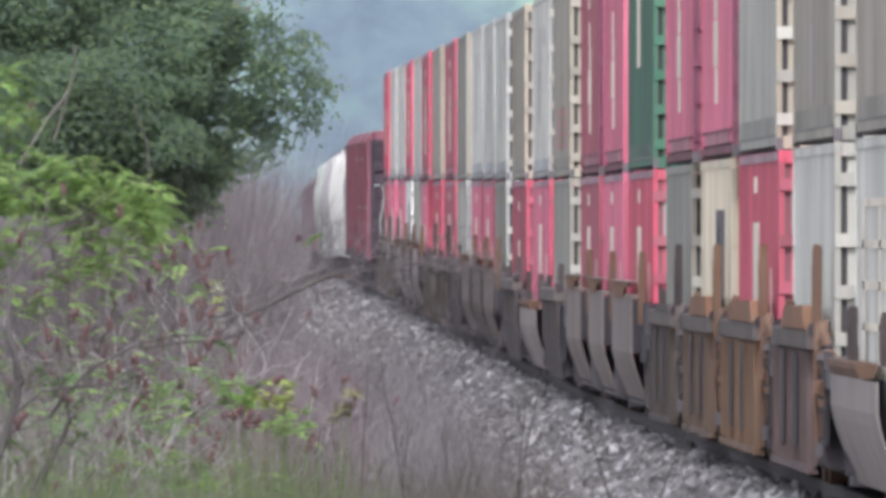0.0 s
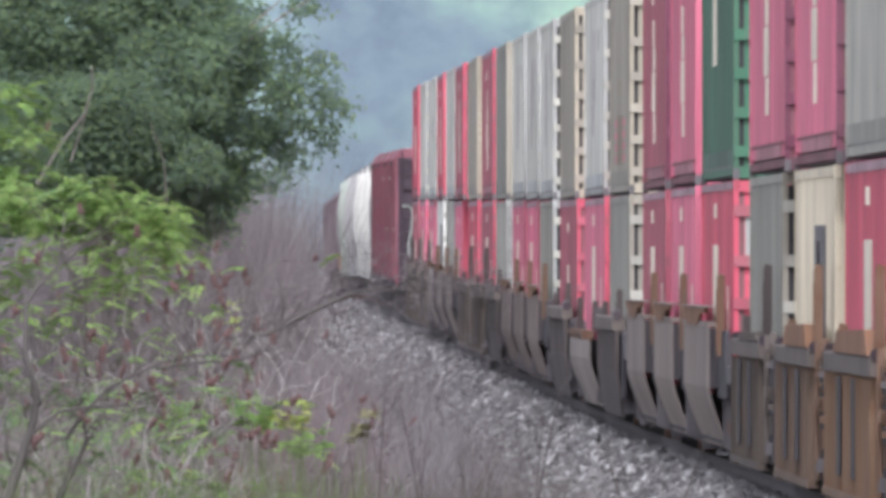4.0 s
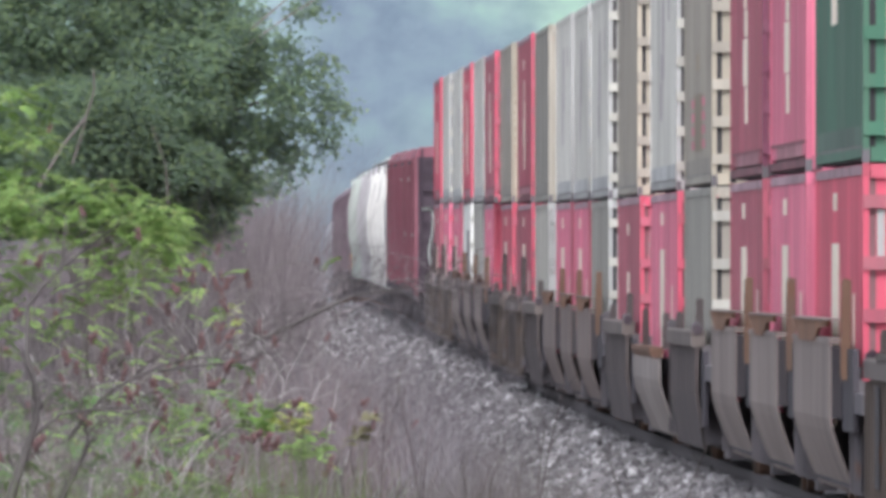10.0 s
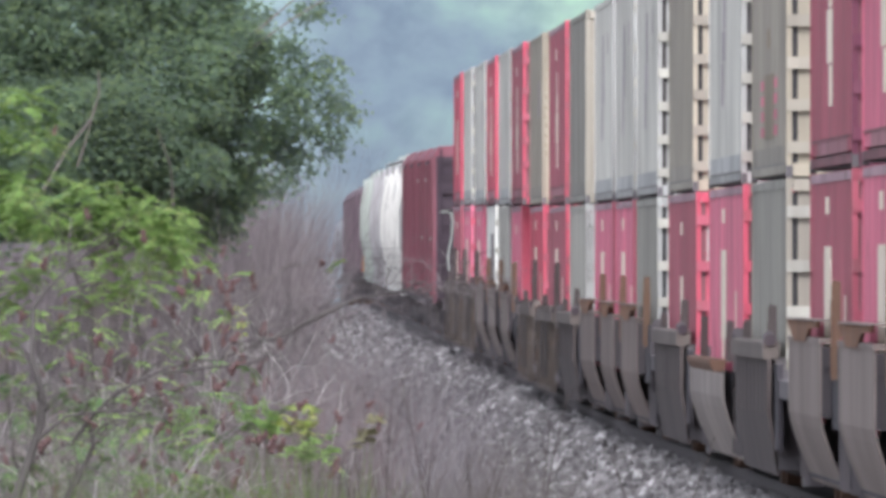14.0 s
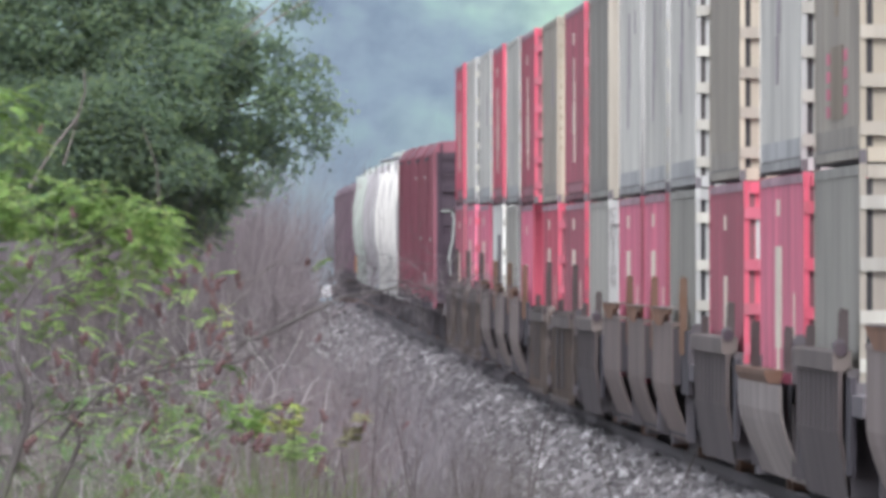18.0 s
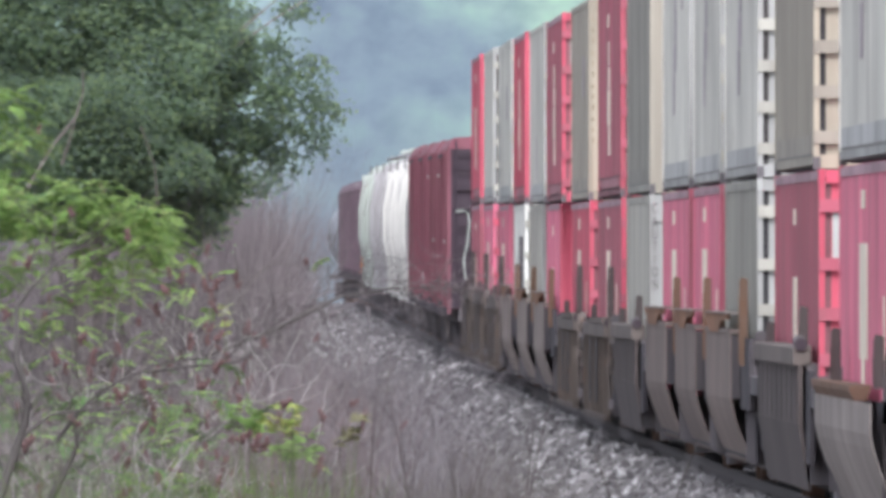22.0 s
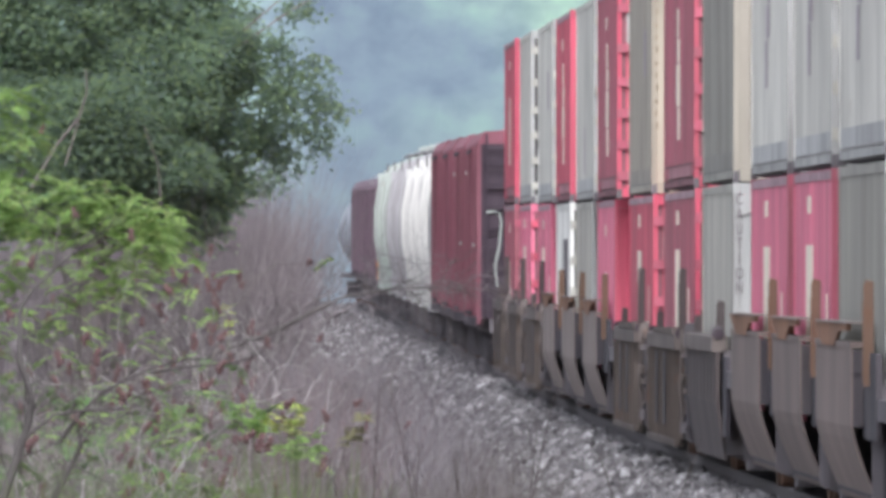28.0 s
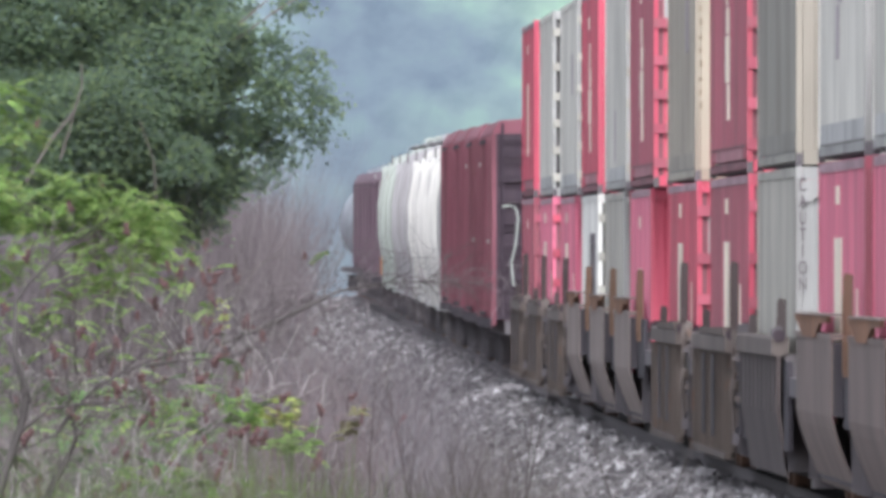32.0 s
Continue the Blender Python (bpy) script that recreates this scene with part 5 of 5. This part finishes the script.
for k in range(15):
    y = more.uniform(214, 244)
    x = more.uniform(-330, 90) * y / 38500
    sumac(x, y, more.uniform(2.2, 3.1), 300 + k, 9, LEAF_DULL, 2, (more.uniform(-0.2, 0.6), 0), 3, BARK_PALE if k % 2 else BARK, "sparse sumac shrub with crooked sprawling twigs and dull leaves", depth=3, radius=0.023)
# long bare limbs that lean out towards the line
def leaning_limb(x, y, seed, high, reach, words, dense, bark, stout=1.0):
    r = np.random.default_rng(seed)
    limb = empty("fallen_limb")
    limb.matrix_basis = pose(x, y, ground_z(0, 300) - 0.03)
    tagged(limb, words, "branch", "bare limbs leaning towards the line")
    wood, ends = Shape(), []
    spine = [Vector((px * reach, py, pz * high)) for px, py, pz in ((-0.3, 0, 0), (0.1, 0, 1.4), (0.5, 0, 2.05), (1.38, 0, 2.38), (1.85, 0, 2.62), (2.35, 0.1, 2.86), (3.2, 0, 2.98), (4.2, 0, 2.95))]
    wood.tube(spine, [q * stout for q in (0.03, 0.03, 0.028, 0.03, 0.032, 0.013, 0.008, 0.004)], 7)
    put("limb", wood.mesh("limb"), bark, limb)
    twigs = Shape()
    for k in range(3, 8):
        for j in range(dense):
            d = (spine[k] - spine[k - 1]).normalized() + Vector((r.normal() * 0.6, r.normal() * 0.4, r.normal() * 0.7))
            branch(twigs, spine[k - 1].lerp(spine[k], r.uniform(0.1, 1)), d, r.uniform(0.4, 0.8), 0.009, 2, r, ends, bend=0.28, spread=0.6, lift=0.0, keep=0.7)
    tagged(put("twig_mass", twigs.mesh("twig_mass"), bark, limb), "fine grey leafless twigs", kind="stuff")


leaning_limb(0.0, 300, 9, 1.0, 1.0, "long grey bare limb leaning out over the brush", 5, BARK_DARK)
for k, (x, y, high, reach) in enumerate(((0.6, 312, 1.0, 0.95), (0.1, 334, 1.03, 1.05))):
    leaning_limb(x, y, 500 + k, high, reach, "thin grey leafless limb tangled with others", 6, TWIG, 0.4)


def weed(x, y, height, seed, leaf, count, label):
    r = np.random.default_rng(seed)
    thing = empty("weed")
    thing.matrix_basis = pose(x, y, ground_z(x, y) - 0.02)
    tagged(thing, label, "plant", "green weeds among dry grass")
    parts = []
    for k in range(count):
        top = Vector((r.normal() * 0.12, r.normal() * 0.2, height * r.uniform(0.86, 1.0)))
        stalk = Shape().tube([(0, 0, 0), top * 0.5 + Vector((0.03, 0, 0)), top], [0.008, 0.006, 0.003], 4)
        put("stalk", stalk.mesh("stalk"), GRASS, thing)
        for j in range(5):
            parts.append(frond(r, top * r.uniform(0.92, 1.0), (r.normal(), r.normal(), 0.6), r.uniform(0.12, 0.2), r.uniform(0.06, 0.09)))
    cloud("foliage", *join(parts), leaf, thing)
    return thing


for k, (x, y, h, leaf, n) in enumerate(((0.80, 230, 1.87, LEAF_WEED, 9), (1.22, 232, 1.90, LEAF_YELLOW, 9), (1.36, 231, 1.6, LEAF_WEED, 4), (1.2, 228, 1.5, LEAF_SUMAC, 5), (0.15, 236, 1.9, LEAF_SUMAC, 4), (1.75, 226, 1.75, LEAF_DRY, 3),
                                        (-0.2, 222, 1.2, LEAF_SUMAC, 5), (0.1, 218, 1.0, LEAF_DULL, 5), (0.4, 215, 0.9, LEAF_SUMAC, 4), (0.75, 296, 2.75, LEAF_YELLOW, 2))):
    weed(x, y, h, 80 + k, leaf, n, "small yellow-green weed among dry grass" if leaf is LEAF_YELLOW else "small green weed among dry grass")


def stalk_plant(x, y, top, lean, seed):
    r = np.random.default_rng(seed)
    base = ground_z(x, y) if x < 4.0 else bed_z(x, y)
    s, ends = Shape(), []
    pts = [Vector((0, 0, 0)), Vector((lean * 0.4, 0, top * 0.45)), Vector((lean * 0.75, 0, top * 0.8)), Vector((lean, 0, top))]
    s.tube(pts, [0.012, 0.010, 0.007, 0.003], 5)
    for k in range(3):
        branch(s, pts[1].lerp(pts[3], r.random()), (r.normal() * 0.5 + lean * 0.3, r.normal() * 0.4, 0.8), top * 0.2, 0.005, 0, r, ends)
    ob = put("dry_stalk", s.mesh("dry_stalk"), STRAW)
    ob.matrix_basis = pose(x, y, base - 0.03)
    return tagged(ob, "single dry pale weed stalk standing beside the ballast", "stalk", "dry stalks beside the ballast")


for k, (x, y, h, lean) in enumerate(((3.45, 220, 2.1, 0.42), (3.55, 222, 1.7, 0.15), (4.75, 215, 1.25, 0.45), (4.95, 240, 0.9, -0.3), (2.6, 225, 1.9, -0.35), (2.4, 222, 1.5, 0.1), (2.75, 218, 1.5, 0.4), (1.9, 226, 1.7, -0.2),
                                     (3.0, 224, 1.3, 0.25), (2.1, 234, 2.0, 0.1), (1.5, 229, 1.4, 0.15), (3.2, 236, 1.3, -0.2), (3.9, 230, 1.0, 0.2))):
    stalk_plant(x, y, h, lean, 120 + k)

# dead grass, brambles and thicket
thin = lambda a, b, r: r.random() < 0.35 + 0.9 * noise.noise(Vector((a * 0.9, b * 0.05, 2)))
blades("dry_grass", 9000, (-2.6, 3.9, 188, 330), (0.35, 0.95), (0.002, 0.0045), STRAW, 61, "dry straw-coloured and brown grass stems", 0.3, keep=thin)
blades("dry_brush", 15000, (-3.5, 3.9, 250, 420), (0.6, 1.7), (0.002, 0.005), TWIG, 62, "grey-brown leafless brush", 0.4, 4, "brush", keep=thin)
blades("dead_thicket", 9000, (-5.2, -1.7, 385, 540), (2.3, 4.6), (0.004, 0.009), TWIG, 69, "tall grey-brown leafless thicket", 0.26, 5, "brush")
blades("dead_thicket", 34000, (-1.8, 2.8, 385, 540), (2.3, 4.6), (0.004, 0.008), TWIG, 63, "tall grey-brown leafless thicket", 0.17, 5, "brush",
       keep=lambda a, b, r: a < 0.0049 * b + r.normal() * 0.12)
blades("green_grass", 9000, (-2.2, 2.6, 192, 300), (0.4, 1.0), (0.003, 0.006), GRASS, 64, "green and yellowing grass tufts", keep=thin)
blades("dry_grass", 1500, (-1.9, 3.6, 196, 216), (0.85, 1.45), (0.002, 0.0045), STRAW, 68, "tall straw-coloured grass stems", 0.25, 3)
blades("green_grass", 1500, (-1.8, 1.5, 199, 218), (0.8, 1.35), (0.003, 0.006), GRASS, 67, "tall green grass tufts among straw", 0.2)
blades("ballast_weeds", 9000, (2.7, 5.3, 188, 360), (0.35, 0.85), (0.002, 0.004), STRAW, 65, "sparse dry weeds on the edge of the ballast", 0.35, 3)
blades("ballast_weeds", 7000, (3.8, 4.95, 225, 350), (0.2, 0.55), (0.002, 0.0045), TWIG, 72, "low dead grey-brown weeds creeping up the ballast", 0.45, 3,
       keep=lambda a, b, r: r.random() < min(1.0, (5.0 - a) / 0.9))
blades("red_brush", 2400, (0.2, 2.7, 256, 305), (1.1, 2.2), (0.002, 0.0045), RED_TWIG, 70, "reddish-brown leafless brush", 0.3, 4, "brush",
       keep=lambda a, b, r: r.random() < 0.25 + 0.9 * max(0.0, 1 - abs(a - 1.5) / 1.3))
blades("twiggy_brush", 3000, (1.5, 3.0, 290, 352), (1.5, 2.7), (0.002, 0.0045), TWIG, 71, "grey-brown leafless brush", 0.42, 4, "brush",
       keep=lambda a, b, r: r.random() < min(1.0, (3.1 - a) / 0.8))
blades("bare_brush", 7000, (0.9, 4.3, 262, 345), (0.8, 2.2), (0.002, 0.0045), BRAMBLE, 66, "grey leafless brush at the foot of the bank", 0.5, 4, "brush",
       keep=lambda a, b, r: r.random() < min(1.0, max(0.12, (4.5 - a) / 1.6)))


# bare saplings that tangle in front of the wagons
def sapling(x, y, height, seed, lean):
    r = np.random.default_rng(seed)
    thing = empty("bare_sapling")
    thing.matrix_basis = pose(x, y, ground_z(x, y) - 0.03)
    tagged(thing, "leafless grey sapling with fine arching twigs", "shrub", "bare saplings at the foot of the bank")
    wood, ends = Shape(), []
    for k in range(3):
        branch(wood, (r.uniform(-0.15, 0.15), r.uniform(-0.3, 0.3), 0), (lean + r.normal() * 0.18, r.normal() * 0.2, 1.0), height * 0.42, 0.018, 3, r, ends,
               bend=0.2, forks=(2, 4), spread=0.6, lift=-0.05, keep=0.66)
    tagged(put("twig_mass", wood.mesh("twig_mass"), BRAMBLE, thing), "fine grey leafless twigs", kind="stuff")


for k, (x, y, h, lean) in enumerate(((2.45, 298, 3.2, 0.2), (2.75, 312, 3.4, 0.2), (3.0, 302, 3.1, 0.25), (3.3, 316, 3.2, 0.25),
                                     (3.55, 308, 2.8, 0.3), (3.8, 320, 2.9, 0.3), (2.9, 330, 3.4, 0.2), (1.3, 310, 3.4, 0.1), (3.65, 334, 3.0, 0.3))):
    sapling(x, y, h, 300 + k, lean)


def motions():
    times = [2.0 * k for k in range(17)]
    for thing, start, lift in MOVERS:
        walk(thing, [(t, pose(TRACK_X, start - travel(t), grade(start - travel(t)) + lift)) for t in times])

    for car, when in CARS:
        walk(car, [(t, pose(9.0 - 6.3 * (t - when), LANE_Y - 1.7, LANE_Z)) for t in times])


motions()
